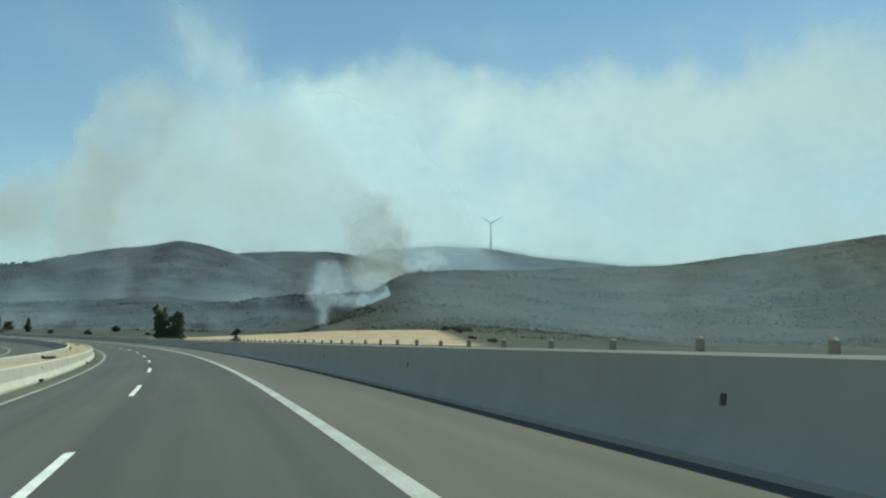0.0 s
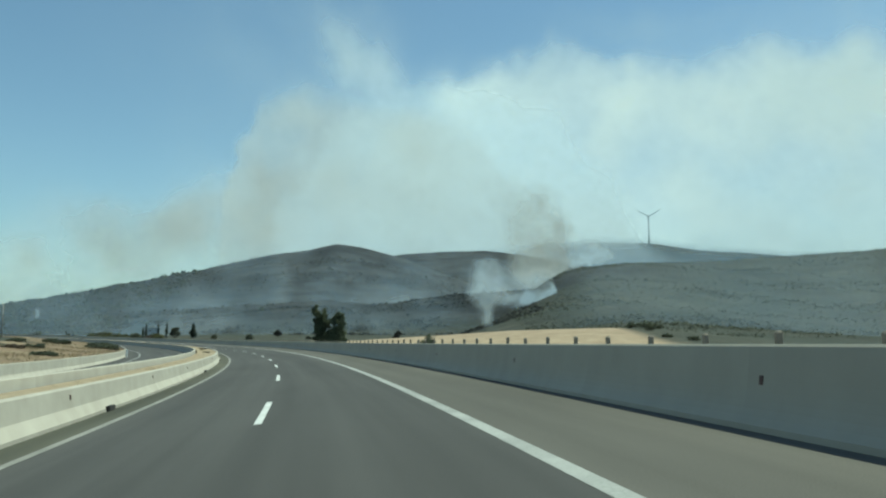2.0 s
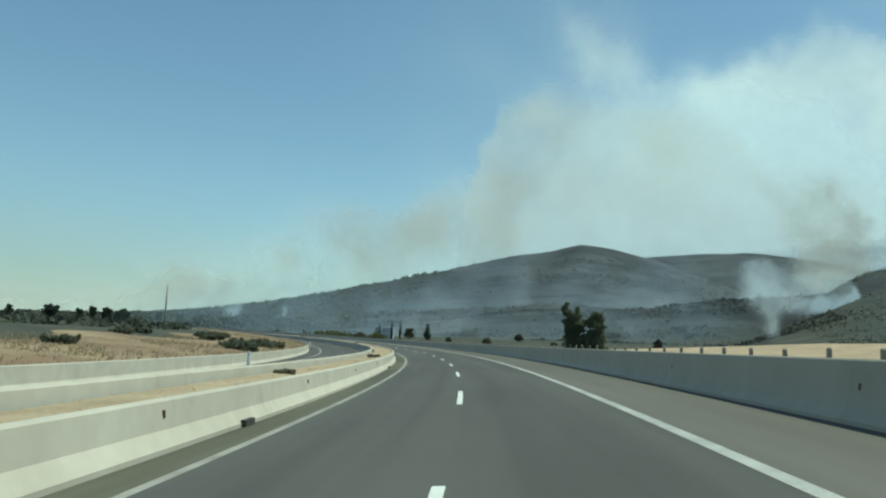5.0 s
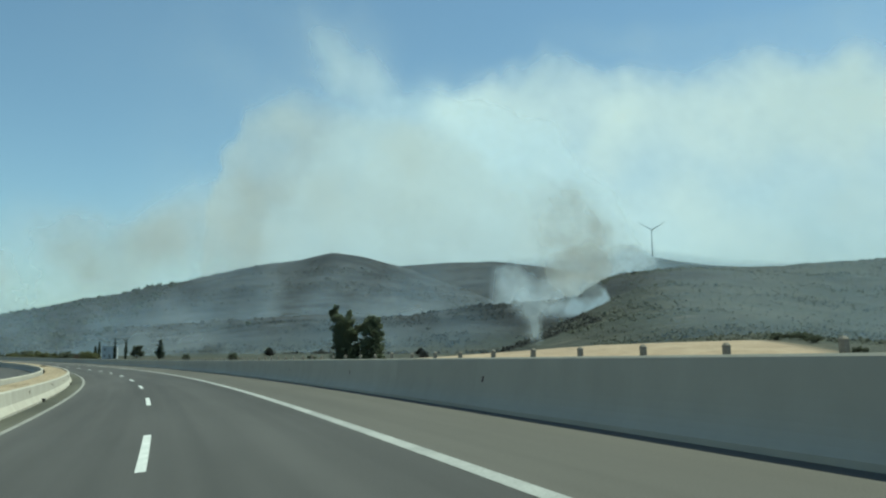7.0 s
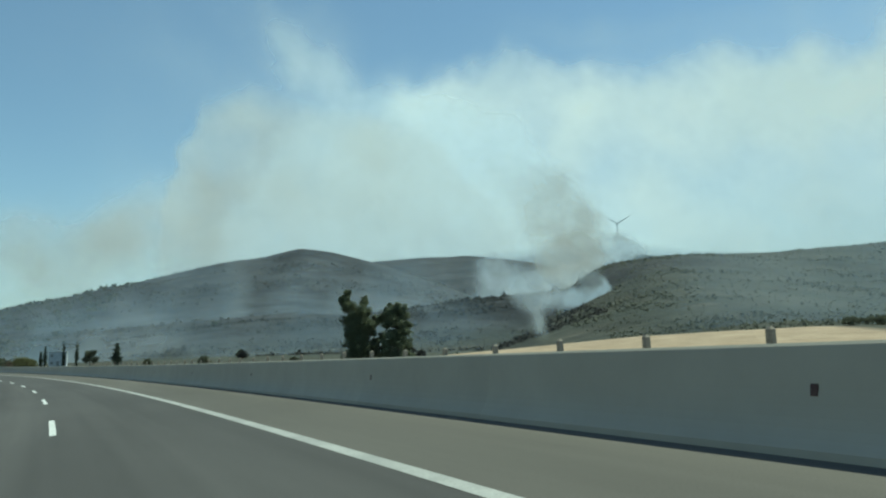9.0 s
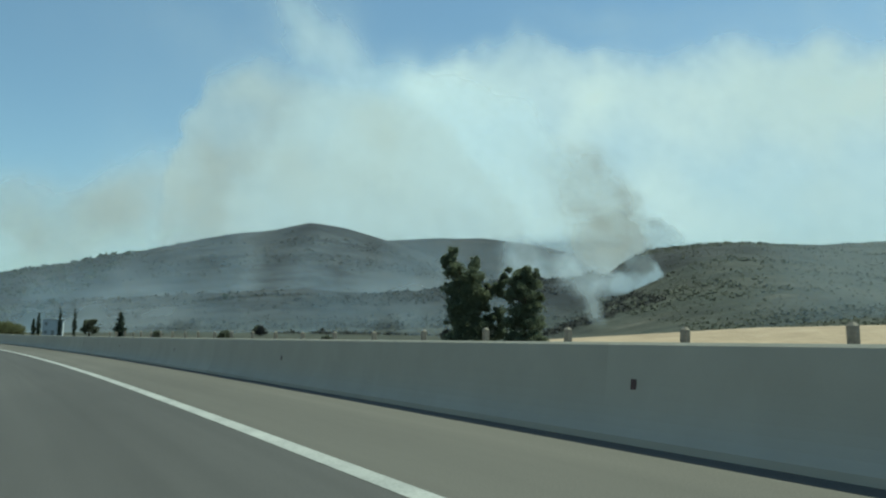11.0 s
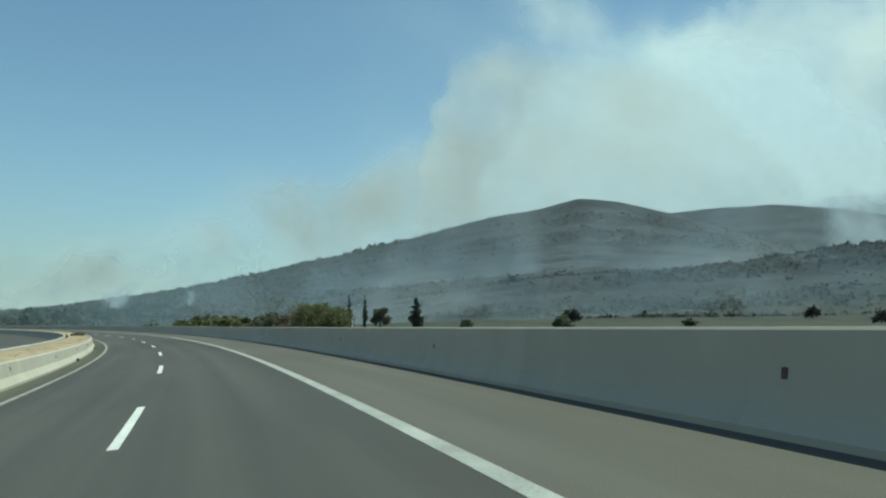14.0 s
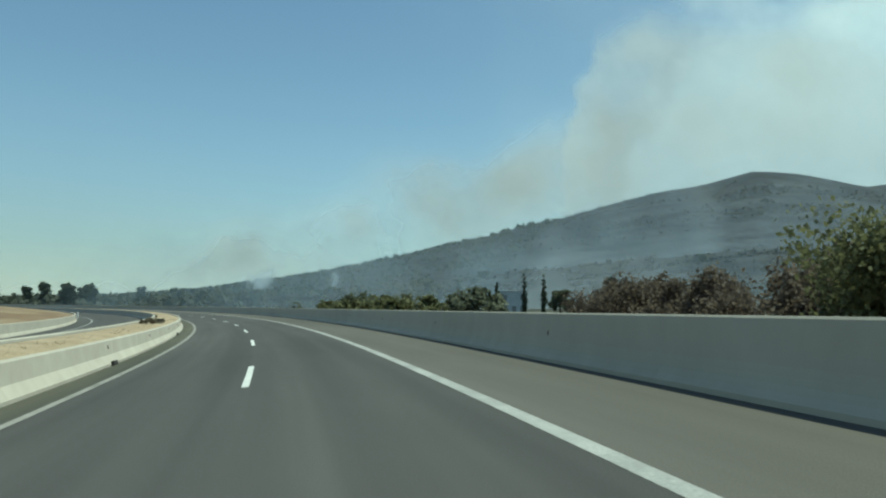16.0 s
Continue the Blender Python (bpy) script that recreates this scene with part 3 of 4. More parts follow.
tree("pine_tree", "dense rounded pine beside the ragged one", on_ground(-8.6, 341.5), [(0, 0, 0), (0, 0, 4), (0.1, 0, 11.4)], 0.3,
     [(0, 0, 1.8, 1.7), (1.6, 0, 2.4, 1.25), (-1.5, .3, 2.4, 1.25), (0.2, .3, 4.4, 1.8), (-1.0, -.2, 6.2, 1.5), (1.1, .2, 6.4, 1.5), (0, 0, 8.4, 1.7), (-1.2, 0, 9.6, 1.2), (1.2, 0, 9.7, 1.25), (0.1, .1, 11.2, 1.2), (1.9, .4, 4.4, 1.25), (-1.8, .2, 4.4, 1.25), (1.8, .2, 7.8, 1.1), (-1.7, .2, 8.0, 1.1),
      (1.8, 0, 1.2, 1.4), (-1.8, 0, 1.2, 1.4), (0.8, 0, 10.7, 1.1), (-0.8, 0, 10.6, 1.1)],
     M_PINE, 240, 0.13, 2, clump=(0.2, 0.55), slim=1.35)
tree("fir_tree", "dark conical tree standing alone on the plain", on_ground(-102.2, 541.7), [(0, 0, 0), (0, 0, 4), (0, 0, 8.6)], 0.28,
     [(0, 0, 1.6, 1.9), (-.9, 0, 2.8, 1.5), (.9, 0, 3.0, 1.5), (0, .3, 4.4, 1.7), (0, 0, 6.0, 1.35), (.1, 0, 7.4, 1.0), (0, 0, 8.6, .6)], M_CYPRESS, 90, 0.2, 3)
tree("broadleaf_tree", "dark rounded tree beside the white building", on_ground(-117.6, 562), [(0, 0, 0), (0, 0, 3), (0.2, 0, 5.6)], 0.3,
     [(-1.8, 0, 2.4, 1.9), (1.8, 0, 2.6, 1.9), (0, 0, 4.2, 2.2), (1.1, .3, 5.4, 1.4), (-1.2, 0, 5.2, 1.3)], M_OLIVE, 90, 0.22, 4)


def cypress(x, y, h, seed):
    lobes = [(0, 0, 0.9 + i * (h - 1.2) / 9, 0.75 * (1 - 0.06 * abs(i - 3) ** 1.35) + 0.1) for i in range(10)]
    return tree("cypress_tree", "slim dark cypress by the white building", on_ground(x, y), [(0, 0, 0), (0, 0, h * 0.5), (0, 0, h * 0.96)], 0.18, lobes, M_CYPRESS, 60, 0.17, seed, "slim cypresses", flat=1.4)


for i, (x, y, h) in enumerate(((-124.7, 549.4, 10.5), (-119.9, 550.5, 10.2), (-131.9, 549.5, 8.6), (-134.6, 553, 6.4))):
    cypress(x, y, h, 20 + i)

# shrubs behind the barrier
def shrub(name, label, at, w, h, leaf, seed, group, count=170, size=0.065):
    rng = np.random.RandomState(seed)
    lobes = []
    for _ in range(int(12 * max(1, w / h / 1.5))):
        a, r = rng.uniform(0, 6.28), w * 0.5 * math.sqrt(rng.uniform(0, 1))
        z = h * rng.uniform(0.2, 0.78)
        lobes.append((math.cos(a) * r, math.sin(a) * r, z, h * rng.uniform(0.2, 0.32)))
    lobes.append((rng.uniform(-.3, .3), rng.uniform(-.3, .3), h * 0.88, h * 0.16))
    return tree(name, label, at, [(0, 0, -0.3), (0.05, 0, h * 0.3), (0.1, 0.05, h * 0.7)], 0.07 * h / 2, lobes, leaf, count, size, seed, group, "shrub", 0.9, (0.45, 1.0))


def verge_point(s, u, drop=0.5):
    p = road_at(s, u, 0)
    return (p.x, p.y, p.z - drop)


rng_v = np.random.RandomState(31)
for i, (s, u, w, h) in enumerate(((368.4, 11.6, 1.8, 2.7), (370.2, 11.2, 1.8, 3.0), (371.8, 11.8, 1.8, 2.6), (373.0, 10.9, 1.8, 3.1), (374.4, 12.2, 1.6, 2.5))):
    shrub("green_shrub", "yellow-green leafy shrub behind the concrete barrier", verge_point(s, u, 0.75), w, h, M_BROAD, 40 + i, "leafy shrubs behind the barrier")
for i in range(7):
    s, u = 376.0 + 3.0 * i + rng_v.uniform(-0.8, 0.8), 11.2 + 0.5 * i + rng_v.uniform(-0.6, 0.8)
    shrub("brown_shrub", "withered reddish-brown shrub behind the concrete barrier", verge_point(s, u, 0.9), 3.2, rng_v.uniform(2.4, 2.9), M_BROWN, 60 + i, "withered shrubs behind the barrier")
shrub("green_shrub", "small dark green bush on the dry verge", verge_point(109.4, 13.8, 0.7), 1.1, 1.9, M_OLIVE, 58, "leafy shrubs behind the barrier", 90, 0.05)
for i in range(10):
    s, u = 424 + 6.5 * i + rng_v.uniform(-2, 2), 14 + rng_v.uniform(-1, 12)
    shrub("green_shrub", "yellow-green shrub on the verge ahead", verge_point(s, u, 1.0), 3.4, rng_v.uniform(2.2, 3.2), M_BROAD if i % 3 else M_OLIVE, 80 + i, "leafy shrubs behind the barrier", 26, 0.24)
# low shrubs in the median and on the far bank
for i, (s, u, w, h) in enumerate(((132.4, -6.0, 0.75, 0.3), (169.4, -6.0, 0.9, 0.32), (418, -6.0, 1.4, 0.45), (300, -6.2, 0.9, 0.3), (54, -6.4, 0.8, 0.28))):
    p = road_at(s, u, median_fill(s) - 0.08)
    shrub("median_shrub", "small dusty grey-brown shrub in the median soil", tuple(p), w * 1.15, h * 0.85, M_DUSTY, 100 + i, "median shrubs", 60, 0.035)
for i in range(15):
    s, u = (192 + 4.6 * i + rng_v.uniform(-1, 1), -20.6 - rng_v.uniform(0, 3.5)) if i < 9 else (124 + 9 * i + rng_v.uniform(-3, 3), -30 - rng_v.uniform(0, 9))
    p = road_at(s, u, 1.45 + 0.155 * (-20 - u))
    shrub("bank_shrub", "low dark green shrub on the dry grass bank", tuple(p), 3.2, rng_v.uniform(0.7, 1.15), M_OLIVE, 120 + i, "shrubs on the far bank", 30, 0.2)
for i in range(7):
    s, u = 60 + 17 * i + rng_v.uniform(-4, 4), -21 - rng_v.uniform(0, 8)
    p = road_at(s, u, 1.45 + 0.155 * (-20 - u))
    shrub("brown_shrub", "dry brown shrub on the grass bank", tuple(p), 2.6, rng_v.uniform(0.5, 0.8), M_BROWN if i % 2 else M_OLIVE, 140 + i, "shrubs on the far bank", 26, 0.18)

for i, (x, y, w, h) in enumerate(((121, 391, 5, 2.4), (126, 388, 6, 2.8), (132, 391, 6, 2.6), (124, 377, 5, 2.0), (122, 352, 4, 1.6), (128, 340, 5, 1.8))):
    shrub("field_shrub", "dark green shrub at the edge of the stubble field", on_ground(x, y), w, h, M_OLIVE, 160 + i, "shrubs at the field edge", 36, 0.15)

# scattered trees of the plain, three sorts copied about
sorts = [
    tree("olive_tree", "grey-green olive tree scattered on the plain", on_ground(-60, 480), [(0, 0, 0), (0.1, 0, 1.2), (0.2, 0.1, 2.6)], 0.24,
         [(-1.3, 0, 1.2, 1.3), (1.3, .4, 1.3, 1.4), (0, -.8, 2.0, 1.4), (.2, .6, 2.6, 1.2)], M_OLIVE, 60, 0.2, 7, "scattered trees of the plain"),
    tree("olive_tree", "small grey-green olive tree scattered on the plain", on_ground(-30, 500), [(0, 0, 0), (0, 0, 0.8), (0.1, 0, 1.8)], 0.2,
         [(-.9, 0, .8, 1.0), (.9, .2, .8, 1.1), (0, 0, 1.3, 1.0)], M_OLIVE, 60, 0.19, 8, "scattered trees of the plain"),
    tree("scorched_tree", "dark scorched tree scattered on the plain", on_ground(20, 520), [(0, 0, 0), (0, 0, 1.5), (0.2, 0, 3.2)], 0.22,
         [(-1.3, 0, 1.3, 1.4), (1.3, .3, 1.4, 1.3), (0, 0, 2.4, 1.4)], M_SCORCHED, 60, 0.2, 9, "scattered trees of the plain"),
]
placed = 0
while placed < 17:
    x, y = rng_v.uniform(-230, 90), rng_v.uniform(500, 690)
    if x > -20 and y < 470:
        continue
    s, u, _, _ = nearest_road(x, y)
    if abs(u[0]) < 24 or (abs(x + 128) < 16 and abs(y - 556) < 14):
        continue
    m = Matrix.Translation(on_ground(x, y)) @ pose(0, 0, 0, 0, 0, rng_v.uniform(0, 360)) @ Matrix.Scale(rng_v.uniform(0.7, 1.35), 4)
    copy_thing(sorts[placed % 3], m)
    placed += 1

# dark conifers beyond the bend
conifer = tree("conifer_tree", "dark conifer in the row on the far skyline", on_ground(-392, 706), [(0, 0, 0), (0, 0, 5), (0, 0, 10.6)], 0.3,
               [(0, 0, 2.4, 2.4), (-1.2, .2, 4.4, 2.2), (1.2, 0, 5.4, 2.1), (-1.4, 0, 7.0, 1.9), (.8, 0, 8.0, 1.9), (1.5, 0, 10.0, 1.4), (-1.2, 0, 9.2, 1.4)], M_CYPRESS, 34, 0.36, 15, "conifers on the skyline")
for x, y, k in ((-397, 708, 1.25), (-402, 709, 1.1), (-412, 712, 1.2), (-417, 713, 1.3), (-421, 702, 1.3), (-434, 703, 1.1), (-365, 710, 1.0), (-349, 716, 0.85), (-455, 700, 1.25), (-461, 699, 1.35), (-490, 690, 1.15)):
    copy_thing(conifer, Matrix.Translation(on_ground(x, y)) @ pose(0, 0, 0, 0, 0, rng_v.uniform(0, 360)) @ Matrix.Scale(k, 4))


# ---------------------------------------------------------------- hill scrub
def scatter(name, label, count, x0, x1, y0, y1, size, leaf, seed, low=0.0, patch=0.5, keep=None, blades=6, fine=0.55, bands=(75, 40)):
    """Many ragged shrubs strewn over the hillside, as one mesh."""
    rng = np.random.RandomState(seed)
    x, y = rng.uniform(x0, x1, count * 3), rng.uniform(y0, y1, count * 3)
    ok = fbm(x / bands[0], y / bands[1], seed) > patch + 0.12 * (rng.rand(len(x)) - 0.5)
    if keep is not None:
        ok &= keep(x, y)
    x, y = x[ok][:count], y[ok][:count]
    z = terrain(x, y)[0]
    good = z > low
    x, y, z = x[good], y[good], z[good]
    r = size * (0.35 + rng.rand(len(x)) ** 2 * 1.3)
    n = len(x)
    base = np.stack([x, y, z], -1)
    # a low uneven mound of foliage for each shrub
    turn = rng.uniform(0, 6.28, (n, 1)) + np.linspace(0, 2 * np.pi, 7)[:6]
    reach = r[:, None] * rng.uniform(0.6, 1.15, (n, 6))
    ring = np.stack([np.cos(turn) * reach, np.sin(turn) * reach, r[:, None] * rng.uniform(-0.25, 0.25, (n, 6))], -1) + base[:, None, :]
    top = base + np.stack([r * rng.uniform(-0.3, 0.3, n), r * rng.uniform(-0.3, 0.3, n), r * rng.uniform(0.45, 0.8, n)], -1)
    mound = np.concatenate([ring, top[:, None, :]], 1).reshape(-1, 3)
    k = 7 * np.arange(n)[:, None, None]
    sides = (k + np.array([[i, (i + 1) % 6, 6] for i in range(6)])).reshape(-1, 3)
    # and leaf sprays that break its outline
    d = rng.normal(size=(n, blades, 3)) * np.array([1.0, 1.0, 0.6])
    d[:, :, 2] = np.abs(d[:, :, 2])
    d *= rng.uniform(0.5, 1.0, (n, blades, 1)) / np.linalg.norm(d, axis=2, keepdims=True)
    c = (base + np.array([0, 0, 0.1]) * r[:, None])[:, None, :] + d * r[:, None, None]
    a = rng.normal(size=(n, blades, 3))
    a /= np.linalg.norm(a, axis=2, keepdims=True)
    b = np.cross(a, d)
    b /= np.linalg.norm(b, axis=2, keepdims=True) + 1e-9
    w = r[:, None, None] * fine * rng.uniform(0.6, 1.3, (n, blades, 1))
    v = np.stack([c - a * w - b * w * 0.6, c + a * w - b * w * 0.3, c + a * w * 0.8 + b * w * 0.7, c - a * w * 0.7 + b * w * 0.4], 2)
    f = len(mound) + np.arange(n * blades * 4).reshape(-1, 4)
    me = bpy.data.meshes.new(name)
    me.from_pydata(np.concatenate([mound, v.reshape(-1, 3)]), [], sides.tolist() + f.tolist())
    me.materials.append(leaf)
    me.polygons.foreach_set("use_smooth", [True] * len(me.polygons))
    tagged(new(name, me), label, "scrub", kind="stuff")


def hillside(x, y):
    return x > 90 + (y - 450) * 0.1


scatter("hill_scrub", "low grey-green maquis scrub covering the near hill", 31000, 60, 950, 430, 900, 0.6, M_MAQUIS, 51, 6, 0.3, hillside, 2)
scatter("hill_thicket", "dark green thickets in bands along the near hill", 17000, 60, 950, 430, 900, 1.2, M_THICKET, 53, 6, 0.53, hillside, 3, 0.4, (110, 24))
scatter("ridge_scrub", "dark scorched scrub on the low ridge", 8600, -330, 128, 575, 730, 0.6, M_SCORCHED, 61, 8, 0.34, None, 2)
scatter("ridge_thicket", "blackened thickets in bands on the low ridge", 7800, -330, 124, 575, 730, 1.3, M_CHARRED, 63, 8, 0.53, None, 3, 0.45, (90, 13))
scatter("crest_scrub", "ragged dark bushes along the crest of the low ridge", 360, -300, 128, 684, 708, 2.0, M_CHARRED, 65, 10, 0.42, None, 22, 0.3)
scatter("mountain_scrub", "sparse burnt scrub on the large hill", 13000, -700, 300, 760, 1090, 1.4, M_SCORCHED, 71, 14, 0.5, None, 2, 0.5, (120, 28))
scatter("far_scrub", "dark trees and scrub along the low skyline", 9000, -1000, -190, 380, 1050, 2.2, M_FARSCRUB, 81, 3, 0.3, lambda x, y: np.abs(nearest_road(x, y)[1]) > 55, 8, 0.44)


scatter("tree_line", "dark low trees in a row on the far plain", 520, -620, -300, 650, 800, 4.8, M_FARSCRUB, 87, -5, 0.35, None, 26, 0.28)
scatter("plain_scrub", "dark olive scrub and low trees on the plain beyond the bank", 7000, -300, -50, 90, 600, 1.3, M_FARSCRUB, 85, -5, 0.2, lambda x, y: nearest_road(x, y)[1] < -49, 5, 0.5)


def tufts(name, label, count, s0, s1, u0, u1, height, seed, rise):
    """Clumps of dry grass blades."""
    rng = np.random.RandomState(seed)
    verts, faces = [], []
    for _ in range(count):
        s, u = rng.uniform(s0, s1), rng.uniform(u0, u1)
        p = np.array(road_at(s, u, rise(s, u)))
        for _ in range(5):
            a = rng.uniform(0, 6.28)
            d = np.array([math.cos(a), math.sin(a), 0])
            h = height * rng.uniform(0.5, 1.2)
            k = len(verts)
            c = p + d * rng.uniform(0, 0.35)
            side = np.array([-d[1], d[0], 0]) * height * 0.09
            verts += [c - side, c + side, c + d * 0.2 + np.array([0, 0, h])]
            faces.append((k, k + 1, k + 2))
    tagged(new(name, mesh_of(name, verts, faces, M_STRAW)), label, "grass", kind="stuff")


tufts("dry_grass", "straw-coloured dry grass tufts on the far bank", 13000, 40, 430, -46, -18.7, 0.34, 91, lambda s, u: np.interp(-u, [18.35, 21, 27, 36, 48], [1.2, 1.7, 2.6, 4.0, 5.4]))
tufts("dry_weeds", "dry weeds in the median soil", 700, 20, 430, -7.0, -5.0, 0.12, 92, lambda s, u: median_fill(s) - 0.04)


# ---------------------------------------------------------------- buildings and masts
def white_building(x, y, turn):
    b = thing("white_building", (x, y, ground_z(x, y) - 0.3), "plain white two-storey building among cypresses", "building")
    b.rotation_euler = (0, 0, radians(turn))
    L, W, H, T = 6.8, 7.0, 6.1, 0.3
    wall = bmesh.new()
    for sx, sy, cx, cy in ((L, T, 0, -W / 2 + T / 2), (L, T, 0, W / 2 - T / 2), (T, W - 2 * T, -L / 2 + T / 2, 0), (T, W - 2 * T, L / 2 - T / 2, 0)):
        r = bmesh.ops.create_cube(wall, size=1)
        for v in r["verts"]:
            v.co = Vector((v.co.x * sx + cx, v.co.y * sy + cy, (v.co.z + 0.5) * H))
    me = bpy.data.meshes.new("wall")
    wall.to_mesh(me)
    wall.free()
    me.materials.append(M_WHITEWALL)
    part("wall", me, b)
    part("roof", box_mesh("roof", L + 0.5, W + 0.5, 0.25, M_WHITEWALL, 0.03), b, "flat roof slab", pose(0, 0, H))
    pane = box_mesh("pane", 1.0, 0.06, 1.2, M_GALV)
    frame_me = box_mesh("frame", 1.2, 0.05, 1.4, M_WHITEWALL, 0.02)
    for z in (1.0, 4.0):
        for wx in (-2.2, 2.2):
            w = part("window", frame_me, b, "grey window", pose(wx, -W / 2 - 0.03, z))
            part("pane", pane, w, "", pose(0, -0.03, 0.1))
    part("door", box_mesh("door", 1.1, 0.06, 2.1, M_GALV, 0.02), b, "grey door", pose(0.1, -W / 2 - 0.03, 0.3))


white_building(-129.4, 558.5, 12)

def wind_turbine(x, y, base, hub, radius):
    t = thing("wind_turbine", (x, y, base), "white three-bladed wind turbine on the far ridge", "wind turbine")
    v, f = tube([(0, 0, -10), (0, 0, hub * 0.5), (0, 0, hub)], [2.6, 2.1, 1.5], 16)
    part("tower", mesh_of("tower", v, f, M_STEEL, True), t)
    part("nacelle", box_mesh("nacelle", 4.0, 10, 4.0, M_STEEL, 0.8), t, "", pose(0, 1.5, hub - 1))
    v, f = tube([(0, -3.6, 0), (0, -5.2, 0), (0, -6.6, 0)], [1.9, 1.7, 0.5], 12)
    h = part("hub", mesh_of("hub", v, f, M_STEEL, True), t, "", pose(0, 0, hub + 1))
    verts, faces = [], []
    for r, chord, thick in ((1, 2.2, 1.6), (6, 3.8, 1.1), (16, 3.0, 0.7), (30, 1.9, 0.4), (radius, 0.6, 0.15)):
        verts += [(-chord / 3, -thick / 2, r), (chord / 3, -thick / 2, r), (2 * chord / 3, 0, r), (0, thick / 2, r)]
    for i in range(4):
        faces += [(i * 4 + k, i * 4 + (k + 1) % 4, i * 4 + 4 + (k + 1) % 4, i * 4 + 4 + k) for k in range(4)]
    faces += [(3, 2, 1, 0), (16, 17, 18, 19)]
    blade = mesh_of("blade", verts, faces, M_STEEL)
    for a in (60, 180, 300):
        part("blade", blade, h, "", pose(0, -5.0, 0, 0, a, 0))
    t.rotation_euler = (0, 0, radians(-18))


wind_turbine(876, 2422, 311, 86, 45)


def utility_pole(x, y, top):
    u = float(nearest_road(x, y)[1][0])
    z = max(ground_z(x, y), road_at(float(nearest_road(x, y)[0][0]), u, float(np.interp(-u, [18.35, 21, 27, 36, 48, 60], [1.25, 1.75, 2.7, 4.1, 5.5, 5.4]))).z)
    t = thing("utility_pole", (x, y, z), "tall weathered wooden utility pole on the dry bank", "utility pole", "utility poles on the bank")
    h = top - z
    v, f = tube([(0, 0, -0.6), (0.02, 0, h * 0.5), (0.05, 0, h)], [0.19, 0.16, 0.125], 10)
    part("shaft", mesh_of("shaft", v, f, M_POLE, True), t)
    part("cap", disc("cap", 0.145, 0.06, M_GALV), t, "thin metal cap", pose(0.05, 0, h + 0.02))


utility_pole(-85, 239, 10.9)
utility_pole(-60, 159, 8.9)


# ---------------------------------------------------------------- smoke and added haze sheets
def veil_layer(parent, place, a0, a1, b0, b1, na, nb, puffs, seed, grain, ragged=0.5, gain=1.0, soft=0.5, whole=False, mat=None):
    """One veil of smoke, used for added haze too: a billowing sheet whose thickness follows overlapping puffs (a, b,
    ra, rb, weight, tint).
    """
    a, b = np.meshgrid(np.linspace(a0, a1, na), np.linspace(b0, b1, nb), indexing="ij")
    wa = a + grain * 0.55 * (fbm(a / grain + 3, b / grain, seed, 4) - 0.5) * 2
    wb = b + grain * 0.55 * (fbm(a / grain, b / grain + 7, seed + 9, 4) - 0.5) * 2
    clear, tint, weight = np.ones_like(a), np.zeros_like(a), np.full_like(a, 1e-6)
    for pa, pb, ra, rb, w, t in puffs:
        q = w * np.exp(-(((wa - pa) / ra) ** 2 + ((wb - pb) / rb) ** 2) * 1.1)
        clear *= 1 - q
        tint += q * t
        weight += q
    body = 1 - clear
    detail = fbm(a / grain * 1.3, b / grain * 1.3, seed + 20, 5)
    dens = np.clip(gain * smooth(0.02, soft, body) * body ** 0.6 * (1 + ragged * 2 * (detail - 0.5)), 0, 0.95)
    edge = np.minimum(np.minimum((a - a0), (a1 - a)) / (0.06 * (a1 - a0)), np.minimum((b - b0), (b1 - b)) / (0.05 * (b1 - b0)))
    dens *= np.where(b < (b0 + b1) / 2, smooth(0, 1, np.minimum((a - a0), (a1 - a)) / (0.06 * (a1 - a0))), smooth(0, 1, edge))
    tint = tint / weight + 0.5 * (fbm(a / grain * 0.8, b / grain * 0.8, seed + 40, 3) - 0.5)
    swell = fbm(a / grain, b / grain, seed + 60, 4) - 0.5
    verts = place(a.ravel(), b.ravel(), swell.ravel())
    idx = np.arange(na * nb).reshape(na, nb)
    faces = np.stack([idx[:-1, :-1], idx[1:, :-1], idx[1:, 1:], idx[:-1, 1:]], -1).reshape(-1, 4)
    thick = dens.ravel()[faces].max(axis=1) > (-1 if whole else 0.004)
    me = mesh_of("billow", verts, faces[thick], mat or M_SMOKE_HAZE, True)
    for name, values in (("thickness", dens), ("tint", np.clip(tint, -1, 1))):
        me.attributes.new(name, "FLOAT", "POINT").data.foreach_set("value", values.ravel().astype(np.float32))
    return part("billow", me, parent)


def smoke_cloud(name, label):
    return thing(name, (0, 0, 0), label, "smoke")


def far_sheet(scale, lean=1.0, sweep=26):
    def place(a, b, swell):
        d = (1340 + sweep * 6 * np.log1p(np.exp(-a / 6))) * scale / (1 - lean * np.tan(np.radians(b))) + 16 * swell
        r = np.radians(a)
        return np.stack([-10 - d * np.sin(r), 120 + d * np.cos(r), 1.7 + d * np.tan(np.radians(b))], -1)
    return place


